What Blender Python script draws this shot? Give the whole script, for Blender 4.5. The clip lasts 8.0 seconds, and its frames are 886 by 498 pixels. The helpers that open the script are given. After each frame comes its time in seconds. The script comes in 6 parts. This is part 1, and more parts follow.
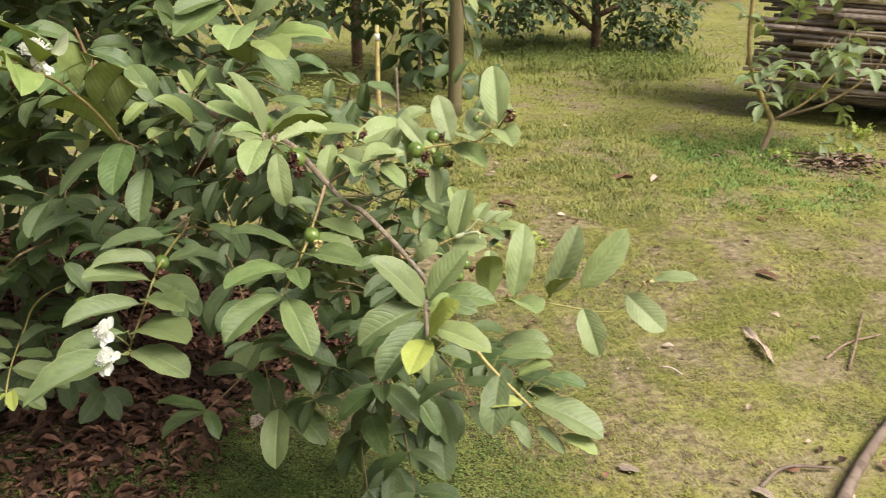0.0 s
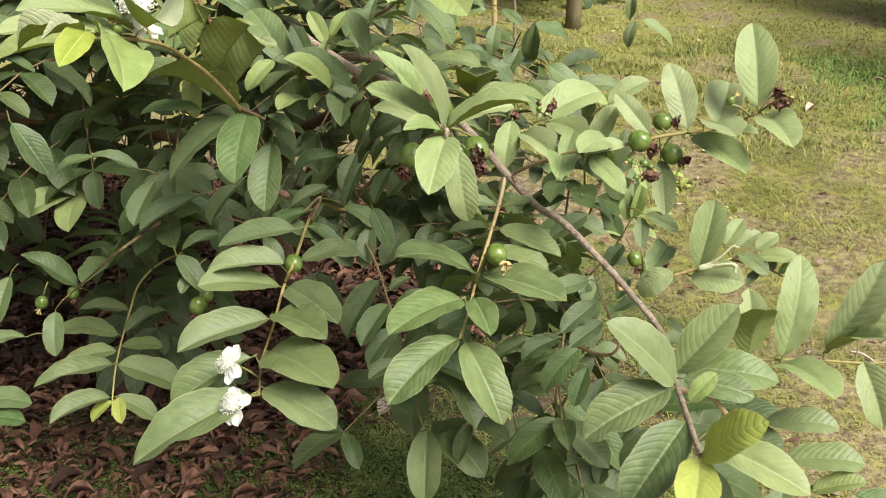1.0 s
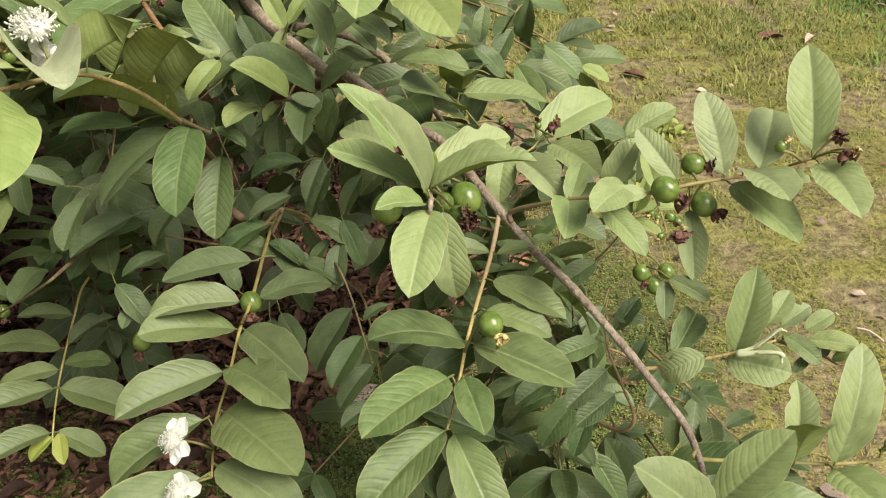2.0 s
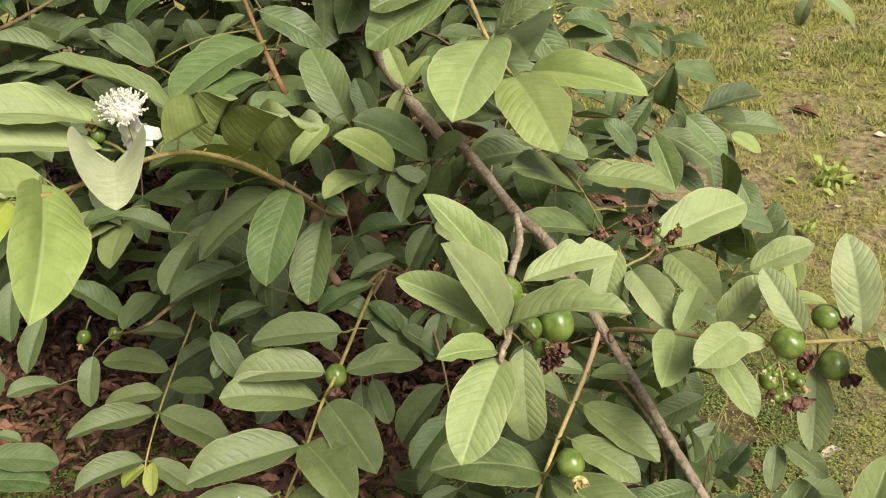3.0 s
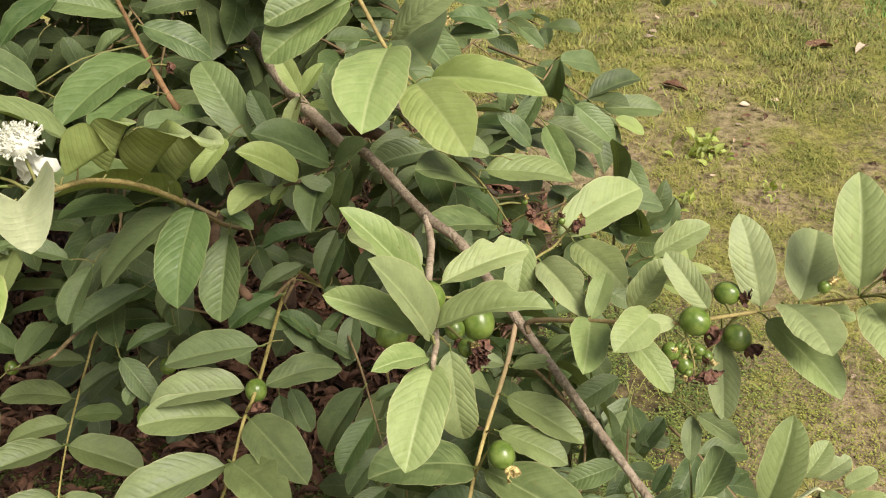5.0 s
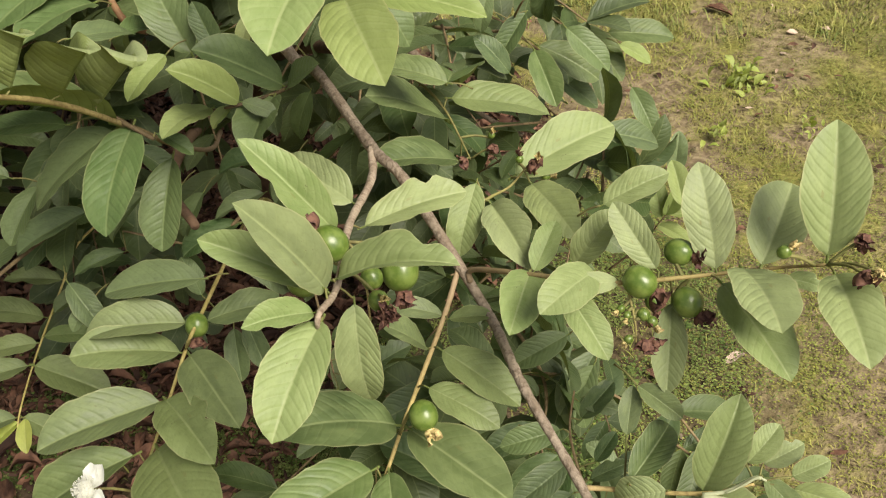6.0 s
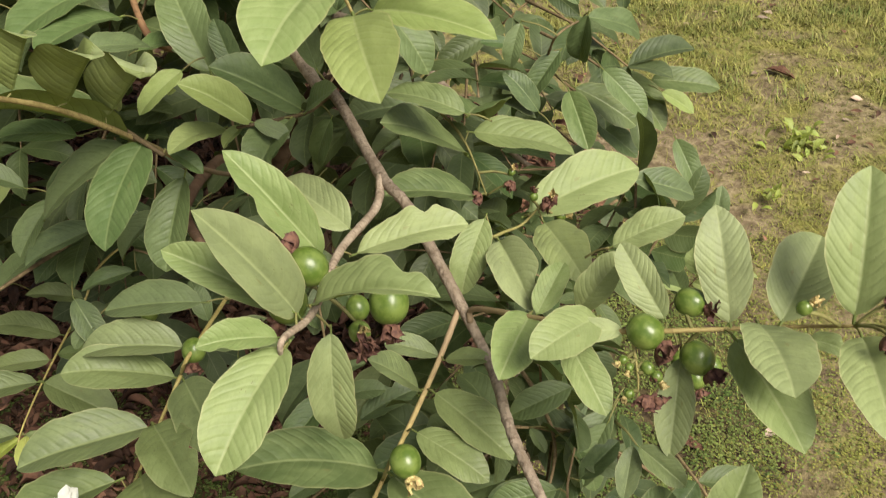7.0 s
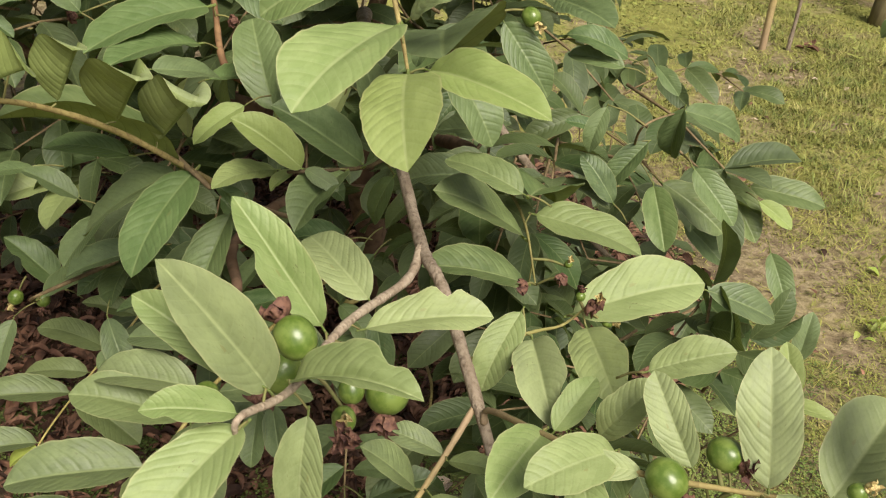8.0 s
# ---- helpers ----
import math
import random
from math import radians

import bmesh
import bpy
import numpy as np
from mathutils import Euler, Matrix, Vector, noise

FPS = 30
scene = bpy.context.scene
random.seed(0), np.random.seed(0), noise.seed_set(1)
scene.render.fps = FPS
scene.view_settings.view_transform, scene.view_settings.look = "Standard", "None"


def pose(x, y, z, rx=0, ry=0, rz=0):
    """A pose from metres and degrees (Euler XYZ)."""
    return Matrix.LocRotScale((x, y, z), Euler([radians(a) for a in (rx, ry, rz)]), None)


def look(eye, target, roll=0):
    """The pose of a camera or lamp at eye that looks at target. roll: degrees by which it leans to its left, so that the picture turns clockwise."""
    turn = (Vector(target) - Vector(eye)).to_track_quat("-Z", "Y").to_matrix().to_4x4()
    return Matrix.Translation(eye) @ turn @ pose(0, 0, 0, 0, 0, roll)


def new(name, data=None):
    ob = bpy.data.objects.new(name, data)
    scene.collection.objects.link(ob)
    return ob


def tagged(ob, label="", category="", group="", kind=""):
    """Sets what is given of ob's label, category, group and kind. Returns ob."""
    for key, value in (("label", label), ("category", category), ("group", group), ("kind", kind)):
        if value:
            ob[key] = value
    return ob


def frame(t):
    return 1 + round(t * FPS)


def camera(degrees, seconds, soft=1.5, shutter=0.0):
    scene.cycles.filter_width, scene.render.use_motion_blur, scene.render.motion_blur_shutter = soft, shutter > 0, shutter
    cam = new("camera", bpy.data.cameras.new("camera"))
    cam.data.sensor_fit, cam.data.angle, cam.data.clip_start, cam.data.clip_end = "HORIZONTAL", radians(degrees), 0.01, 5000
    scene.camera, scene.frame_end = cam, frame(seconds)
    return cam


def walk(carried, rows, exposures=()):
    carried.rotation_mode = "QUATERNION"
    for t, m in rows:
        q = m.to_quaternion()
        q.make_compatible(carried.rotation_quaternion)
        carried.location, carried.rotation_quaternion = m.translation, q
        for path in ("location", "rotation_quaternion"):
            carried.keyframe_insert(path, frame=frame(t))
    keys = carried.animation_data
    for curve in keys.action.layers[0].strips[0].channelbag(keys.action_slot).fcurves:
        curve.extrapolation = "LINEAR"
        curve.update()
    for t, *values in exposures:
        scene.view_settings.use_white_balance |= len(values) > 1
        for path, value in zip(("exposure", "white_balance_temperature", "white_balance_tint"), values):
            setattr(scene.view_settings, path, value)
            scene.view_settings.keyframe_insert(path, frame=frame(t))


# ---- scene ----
cam = camera(53.3, 8.0, soft=1.1, shutter=0.12)
PATH = [
    (0, (0.005, 0.08, 1.221), (-0.011, 1.952, 0.516), 0.7),
    (0.5, (-0.075, 0.296, 1.225), (-0.291, 2.119, 0.433), -0.5),
    (1, (-0.162, 0.437, 1.23), (-0.365, 2.208, 0.322), -0.6),
    (1.2, (-0.194, 0.507, 1.234), (-0.366, 2.256, 0.279), -1.0),
    (2.3, (-0.185, 0.726, 1.306), (-0.332, 2.383, 0.195), -0.0),
    (2.5, (-0.163, 0.771, 1.318), (-0.447, 2.411, 0.21), -0.1),
    (3, (-0.157, 0.797, 1.34), (-0.629, 2.39, 0.226), -0.6),
    (3.5, (-0.167, 0.798, 1.355), (-0.67, 2.381, 0.241), -1.5),
    (4, (-0.18, 0.782, 1.36), (-0.582, 2.393, 0.245), -1.1),
    (4.5, (-0.195, 0.775, 1.365), (-0.415, 2.414, 0.241), -0.4),
    (5.8, (-0.114, 0.859, 1.339), (-0.376, 2.408, 0.1), -0.3),
    (6, (-0.092, 0.88, 1.328), (-0.407, 2.384, 0.047), -0.5),
    (6.5, (-0.045, 0.915, 1.268), (-0.431, 2.376, -0.043), -0.8),
    (7, (-0.055, 0.917, 1.289), (-0.507, 2.46, 0.1), 0.5),
    (7.5, (-0.075, 0.936, 1.303), (-0.624, 2.539, 0.241), 4.1),
    (8, (-0.028, 0.996, 1.268), (-0.72, 2.527, 0.183), 5.4),
]
walk(cam, [(t, look(eye, target, roll)) for t, eye, target, roll in PATH], [(0, 0.94, 6300, 10), (0.5, 0.98, 6150, 10), (1.2, 1.08, 6250, 10), (2.3, 0.79, 6500, 10), (4.5, 0.88, 6620, 10), (6.5, 0.67, 6580, 10), (8, 0.71, 6540, 10)])

# ---- daylight: thin bright overcast, soft sun high over the right shoulder ----
world = bpy.data.worlds.new("overcast_sky")
scene.world = world
world.use_nodes = True
wn, wl = world.node_tree.nodes, world.node_tree.links
wn.clear()
sky = wn.new("ShaderNodeTexSky")
sky.sky_type = "NISHITA"
sky.sun_disc = False
sky.sun_elevation, sky.sun_rotation = radians(53), radians(128)
sky.air_density, sky.dust_density, sky.ozone_density = 1.0, 4.0, 1.0
cloud = wn.new("ShaderNodeHueSaturation")
cloud.inputs["Saturation"].default_value = 0.2
bg = wn.new("ShaderNodeBackground")
bg.inputs["Strength"].default_value = 0.066
wo = wn.new("ShaderNodeOutputWorld")
wl.new(sky.outputs[0], cloud.inputs["Color"])
wl.new(cloud.outputs[0], bg.inputs["Color"])
wl.new(bg.outputs[0], wo.inputs["Surface"])

sun = new("sun", bpy.data.lights.new("sun", "SUN"))
sun.data.energy, sun.data.angle, sun.data.color = 3.45, radians(32), (1.0, 0.94, 0.78)
sun.matrix_world = look((3.6, -2.8, 6.0), (0, 0, 0))


# ---- materials ----
def material(name):
    m = bpy.data.materials.new(name)
    m.use_nodes = True
    m.node_tree.nodes.clear()
    return m, m.node_tree.nodes, m.node_tree.links


def math_node(n, l, op, a, b=None):
    k = n.new("ShaderNodeMath")
    k.operation = op
    for i, v in enumerate((a, b)):
        if v is None:
            continue
        if isinstance(v, (int, float)):
            k.inputs[i].default_value = v
        else:
            l.new(v, k.inputs[i])
    return k.outputs[0]


def mix_colour(n, l, fac, a, b):
    k = n.new("ShaderNodeMix")
    k.data_type = "RGBA"
    for socket, v in ((k.inputs[0], fac), (k.inputs[6], a), (k.inputs[7], b)):
        if isinstance(v, (int, float)):
            socket.default_value = v
        elif isinstance(v, tuple):
            socket.default_value = (*v, 1)
        else:
            l.new(v, socket)
    return k.outputs[2]


def smooth(n, l, value, lo, hi, a=0.0, b=1.0):
    k = n.new("ShaderNodeMapRange")
    k.interpolation_type = "SMOOTHSTEP"
    l.new(value, k.inputs[0])
    for i, v in enumerate((lo, hi, a, b)):
        k.inputs[i + 1].default_value = v
    return k.outputs[0]


def noise_node(n, l, scale, detail=3.0, coords="Object", rough=0.55):
    tc = n.new("ShaderNodeTexCoord")
    k = n.new("ShaderNodeTexNoise")
    k.inputs["Scale"].default_value, k.inputs["Detail"].default_value, k.inputs["Roughness"].default_value = scale, detail, rough
    l.new(tc.outputs[coords], k.inputs["Vector"])
    return k.outputs["Fac"]


def leaf_material(name, dark, light, vein, island=False, gloss=0.40, through_light=0.22, spots=0.0, ribs=0.16):
    """Blade with a pale midrib, ribs slanting to the edge, quilted relief, and a colour of its own for each leaf."""
    m, n, l = material(name)
    uv = n.new("ShaderNodeUVMap")
    uv.uv_map = "UVMap"
    sep = n.new("ShaderNodeSeparateXYZ")
    l.new(uv.outputs[0], sep.inputs[0])
    edge = math_node(n, l, "ABSOLUTE", math_node(n, l, "SUBTRACT", sep.outputs[0], 0.5))
    along = sep.outputs[1]
    ends = math_node(n, l, "ABSOLUTE", math_node(n, l, "SUBTRACT", math_node(n, l, "MULTIPLY", along, 2.0), 1.0))
    wide = math_node(n, l, "POWER", math_node(n, l, "SUBTRACT", 1.0, math_node(n, l, "POWER", ends, 2.4)), 0.6)
    across = math_node(n, l, "MULTIPLY", edge, math_node(n, l, "MAXIMUM", wide, 0.05))
    bend = math_node(n, l, "MULTIPLY", math_node(n, l, "POWER", across, 2.0), 0.62)
    slant = math_node(n, l, "SUBTRACT", math_node(n, l, "SUBTRACT", along, math_node(n, l, "MULTIPLY", across, 0.26)), bend)
    rib = math_node(n, l, "PINGPONG", math_node(n, l, "MULTIPLY", math_node(n, l, "ADD", slant, math_node(n, l, "MULTIPLY", noise_node(n, l, 3.0 if not island else 30.0, 1.0), 0.05)), 21.0), 1.0)
    rib_line = math_node(n, l, "MULTIPLY", smooth(n, l, rib, 0.0, 0.12, 1.0, 0.0), smooth(n, l, edge, 0.30, 0.47, 1.0, 0.25))
    mid = smooth(n, l, across, 0.008, 0.026, 1.0, 0.0)
    lines = math_node(n, l, "MAXIMUM", math_node(n, l, "MULTIPLY", rib_line, ribs), math_node(n, l, "MULTIPLY", mid, 0.55))
    if island:
        own = n.new("ShaderNodeNewGeometry").outputs["Random Per Island"]
    else:
        own = n.new("ShaderNodeObjectInfo").outputs["Random"]
    body = mix_colour(n, l, own, dark, light)
    # some leaves lean to grey sage, others to a livelier green
    other = math_node(n, l, "FRACT", math_node(n, l, "MULTIPLY", own, 13.7))
    grey = sum(light) / 3
    body = mix_colour(n, l, smooth(n, l, other, 0.45, 1.0, 0.0, 0.45), body, tuple(0.62 * c + 0.38 * grey for c in light))
    body = mix_colour(n, l, smooth(n, l, other, 0.05, 0.34, 0.55 - dark[1], 0.0), body, (dark[0] * 0.95, dark[1] * 1.25, dark[2] * 0.82))
    grain = noise_node(n, l, 5.0 if not island else 40.0, 4.0)
    body = mix_colour(n, l, smooth(n, l, grain, 0.35, 0.7, 0.0, 0.30), body, tuple(min(1, c * 1.5 + 0.01) for c in light))
    fine = noise_node(n, l, 28.0 if not island else 260.0, 3.0)
    body = mix_colour(n, l, smooth(n, l, fine, 0.45, 0.75, 0.0, 0.25), body, tuple(c * 0.6 for c in dark))
    if spots:
        speck = noise_node(n, l, 26.0 if not island else 240.0, 1.0)
        where = noise_node(n, l, 2.6 if not island else 24.0, 2.0)
        eaten = math_node(n, l, "MULTIPLY", smooth(n, l, speck, 0.67, 0.72, 0.0, spots), smooth(n, l, where, 0.58, 0.68))
        body = mix_colour(n, l, eaten, body, (0.075, 0.050, 0.032))
        scorch = noise_node(n, l, 6.0 if not island else 60.0, 3.0)
        body = mix_colour(n, l, smooth(n, l, scorch, 0.70, 0.76, 0.0, spots * 0.6), body, (0.20, 0.15, 0.06))
    body = mix_colour(n, l, smooth(n, l, edge, 0.468, 0.494, 0.0, 0.5), body, (vein[0] * 1.25, vein[1] * 1.05, vein[2] * 1.15))
    colour = mix_colour(n, l, lines, body, vein)
    quilt = noise_node(n, l, 13.0 if not island else 120.0, 2.0)
    relief = math_node(n, l, "ADD", smooth(n, l, rib, 0.0, 0.6), math_node(n, l, "ADD", math_node(n, l, "MULTIPLY", fine, 0.3), math_node(n, l, "MULTIPLY", quilt, 0.9)))
    bump = n.new("ShaderNodeBump")
    bump.inputs["Strength"].default_value, bump.inputs["Distance"].default_value = 0.27, 0.0013
    l.new(relief, bump.inputs["Height"])
    p = n.new("ShaderNodeBsdfPrincipled")
    l.new(colour, p.inputs["Base Color"])
    p.inputs["Specular IOR Level"].default_value = 0.4
    l.new(smooth(n, l, grain, 0.3, 0.7, gloss + 0.04, gloss + 0.20), p.inputs["Roughness"])
    l.new(bump.outputs[0], p.inputs["Normal"])
    tr = n.new("ShaderNodeBsdfTranslucent")
    l.new(mix_colour(n, l, 0.5, colour, tuple(min(1, c * f) for c, f in zip(light, (2.6, 2.4, 0.9)))), tr.inputs["Color"])
    mx = n.new("ShaderNodeMixShader")
    mx.inputs[0].default_value = through_light
    l.new(p.outputs[0], mx.inputs[1])
    l.new(tr.outputs[0], mx.inputs[2])
    out = n.new("ShaderNodeOutputMaterial")
    l.new(mx.outputs[0], out.inputs["Surface"])
    return m


def rough_material(name, a, b, c, scale, fine_scale, rough=0.8, relief=0.004, island=False, stretch=(1, 1, 1), coords="Object", spread=0.35, woody=None):
    """Matt surface in three tones at two scales, with relief; woody: the colour that a shoot has near its foot."""
    m, n, l = material(name)
    tc = n.new("ShaderNodeTexCoord")
    mp = n.new("ShaderNodeMapping")
    mp.inputs["Scale"].default_value = stretch
    l.new(tc.outputs[coords], mp.inputs[0])

    def grain(s, d):
        k = n.new("ShaderNodeTexNoise")
        k.inputs["Scale"].default_value, k.inputs["Detail"].default_value = s, d
        l.new(mp.outputs[0], k.inputs["Vector"])
        return k.outputs["Fac"]
    big, fine = grain(scale, 4.0), grain(fine_scale, 4.0)
    colour = mix_colour(n, l, smooth(n, l, big, 0.36, 0.64), a, b)
    colour = mix_colour(n, l, smooth(n, l, fine, 0.45, 0.72, 0.0, 0.7), colour, c)
    if woody:
        uv = n.new("ShaderNodeUVMap")
        uv.uv_map = "UVMap"
        sep = n.new("ShaderNodeSeparateXYZ")
        l.new(uv.outputs[0], sep.inputs[0])
        colour = mix_colour(n, l, smooth(n, l, sep.outputs[1], 0.08, 0.50, 0.9, 0.0), colour, woody)
    if island:
        own = n.new("ShaderNodeNewGeometry").outputs["Random Per Island"]
    else:
        own = n.new("ShaderNodeObjectInfo").outputs["Random"]
    hs = n.new("ShaderNodeHueSaturation")
    l.new(smooth(n, l, own, 0.0, 1.0, 1 - spread, 1 + spread), hs.inputs["Value"])
    l.new(colour, hs.inputs["Color"])
    bump = n.new("ShaderNodeBump")
    bump.inputs["Strength"].default_value, bump.inputs["Distance"].default_value = 0.7, relief
    l.new(fine, bump.inputs["Height"])
    p = n.new("ShaderNodeBsdfPrincipled")
    p.inputs["Roughness"].default_value = rough
    p.inputs["Specular IOR Level"].default_value = 0.25
    l.new(hs.outputs[0], p.inputs["Base Color"])
    l.new(bump.outputs[0], p.inputs["Normal"])
    out = n.new("ShaderNodeOutputMaterial")
    l.new(p.outputs[0], out.inputs["Surface"])
    return m


MATURE = leaf_material("mature_leaf", (0.090, 0.129, 0.049), (0.212, 0.258, 0.103), (0.315, 0.360, 0.168), spots=0.5, gloss=0.35, ribs=0.18, through_light=0.28)
# paler grey-green leaves; the colour also carries the brighter light on front twigs
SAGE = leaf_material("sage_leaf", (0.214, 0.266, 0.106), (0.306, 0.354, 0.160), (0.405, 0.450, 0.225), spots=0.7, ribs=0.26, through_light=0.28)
# older, darker leaves; the colour also carries the shade inside the bush
OLD_SHADED = leaf_material("old_shaded_leaf", (0.061, 0.099, 0.037), (0.149, 0.197, 0.078), (0.240, 0.292, 0.126), spots=0.4, ribs=0.15, gloss=0.34)
FRESH = leaf_material("fresh_leaf", (0.228, 0.286, 0.092), (0.314, 0.366, 0.138), (0.400, 0.445, 0.205), through_light=0.32, ribs=0.26)
DOWNY = leaf_material("downy_leaf", (0.420, 0.445, 0.280), (0.500, 0.515, 0.345), (0.54, 0.55, 0.38))
YOUNG = leaf_material("young_leaf", (0.34, 0.395, 0.075), (0.42, 0.445, 0.115), (0.50, 0.50, 0.19), through_light=0.34)
UNDERSIDE = leaf_material("leaf_underside", (0.190, 0.240, 0.068), (0.255, 0.305, 0.098), (0.105, 0.138, 0.036), gloss=0.62, through_light=0.30, ribs=0.60)
# inner leaves painted darker, for the deep shade within the crown
INNER_SHADED = leaf_material("shaded_inner_leaf", (0.041, 0.066, 0.024), (0.094, 0.124, 0.046), (0.185, 0.220, 0.092), island=True, spots=0.4, ribs=0.13)
FAR_LEAF = leaf_material("far_leaf", (0.040, 0.066, 0.028), (0.085, 0.122, 0.046), (0.14, 0.19, 0.08), island=True)
BARK = rough_material("grey_brown_bark", (0.310, 0.237, 0.176), (0.447, 0.357, 0.275), (0.172, 0.119, 0.082), 55, 320, 0.85, 0.004, stretch=(0.860, 0.840, 0.492))
TWIG = rough_material("golden_brown_twig", (0.300, 0.232, 0.095), (0.415, 0.330, 0.135), (0.20, 0.135, 0.060), 40, 240, 0.7, 0.0012, woody=(0.235, 0.165, 0.110))
RED_TWIG = rough_material("red_brown_twig", (0.215, 0.115, 0.060), (0.300, 0.175, 0.090), (0.12, 0.065, 0.038), 30, 200, 0.75, 0.001)
GOLD_TWIG = rough_material("golden_twig", (0.40, 0.325, 0.110), (0.50, 0.415, 0.160), (0.25, 0.185, 0.075), 40, 240, 0.65, 0.0008)
GREEN_TWIG = rough_material("green_twig", (0.27, 0.245, 0.085), (0.36, 0.32, 0.125), (0.20, 0.15, 0.06), 25, 140, 0.7, 0.0006)
SAPLING_LEAF = leaf_material("sapling_leaf", (0.13, 0.17, 0.075), (0.22, 0.27, 0.13), (0.28, 0.32, 0.18), island=True)
DARK_TWIG = rough_material("dark_brown_twig", (0.13, 0.092, 0.050), (0.20, 0.145, 0.078), (0.08, 0.055, 0.032), 40, 240, 0.8, 0.001)
STALK = rough_material("leaf_stalk", (0.13, 0.135, 0.045), (0.20, 0.185, 0.070), (0.10, 0.075, 0.035), 25, 140, 0.7, 0.0005)
TRUNK = rough_material("red_brown_trunk", (0.12, 0.070, 0.045), (0.22, 0.140, 0.090), (0.07, 0.045, 0.032), 12, 60, 0.85, 0.003)
POLE = rough_material("weathered_pole", (0.085, 0.070, 0.034), (0.130, 0.108, 0.055), (0.08, 0.060, 0.036), 3, 30, 0.85, 0.003, stretch=(6, 6, 1))
DEADWOOD = rough_material("bare_dead_wood", (0.115, 0.080, 0.063), (0.180, 0.132, 0.106), (0.07, 0.048, 0.038), 6, 50, 0.85, 0.003)
STICKS = rough_material("stacked_wood", (0.20, 0.145, 0.115), (0.46, 0.37, 0.31), (0.06, 0.042, 0.034), 5, 26, 0.85, 0.004, stretch=(1, 6, 6), spread=0.6)
DRY = rough_material("dry_leaf", (0.092, 0.043, 0.028), (0.190, 0.098, 0.062), (0.036, 0.019, 0.014), 16, 70, 0.7, 0.002, island=True, spread=0.65)
PALE_DRY = rough_material("pale_dry_leaf", (0.34, 0.245, 0.190), (0.50, 0.400, 0.330), (0.22, 0.15, 0.11), 20, 90, 0.8, 0.002)
LAWN_BITS = rough_material("pale_leaf_bits", (0.30, 0.21, 0.155), (0.46, 0.36, 0.28), (0.18, 0.12, 0.085), 20, 90, 0.8, 0.002, island=True)
HEAP = rough_material("brown_heap", (0.17, 0.110, 0.080), (0.29, 0.200, 0.150), (0.08, 0.050, 0.038), 20, 90, 0.85, 0.002, island=True)
WEED_LEAF = leaf_material("weed_leaf", (0.215, 0.275, 0.050), (0.320, 0.370, 0.085), (0.38, 0.42, 0.13), island=True)
GRASS = rough_material("grass", (0.190, 0.194, 0.044), (0.296, 0.286, 0.072), (0.335, 0.270, 0.106), 2.2, 30, 0.7, 0.001, island=True, spread=0.2)
MEADOW = rough_material("greener_grass", (0.160, 0.176, 0.042), (0.262, 0.266, 0.070), (0.310, 0.264, 0.098), 1.4, 30, 0.7, 0.001, island=True, spread=0.2)
TUFT = rough_material("mixed_grass", (0.120, 0.158, 0.040), (0.260, 0.255, 0.070), (0.360, 0.290, 0.130), 9.0, 30, 0.7, 0.001, island=True, spread=0.4)
LUSH = rough_material("lush_grass", (0.155, 0.182, 0.040), (0.242, 0.258, 0.062), (0.265, 0.250, 0.082), 1.3, 30, 0.65, 0.001, island=True, spread=0.16)
MOSS = rough_material("moss_green_weed", (0.142, 0.150, 0.031), (0.268, 0.262, 0.056), (0.285, 0.222, 0.078), 2.4, 30, 0.7, 0.001, island=True, spread=0.2)
CLOVER = rough_material("clover_green", (0.112, 0.145, 0.030), (0.205, 0.228, 0.050), (0.250, 0.215, 0.075), 4.0, 40, 0.6, 0.001, island=True, spread=0.3)
WEED = rough_material("creeping_weed", (0.075, 0.118, 0.028), (0.150, 0.190, 0.048), (0.165, 0.150, 0.060), 9.0, 60, 0.6, 0.001, island=True, spread=0.4)


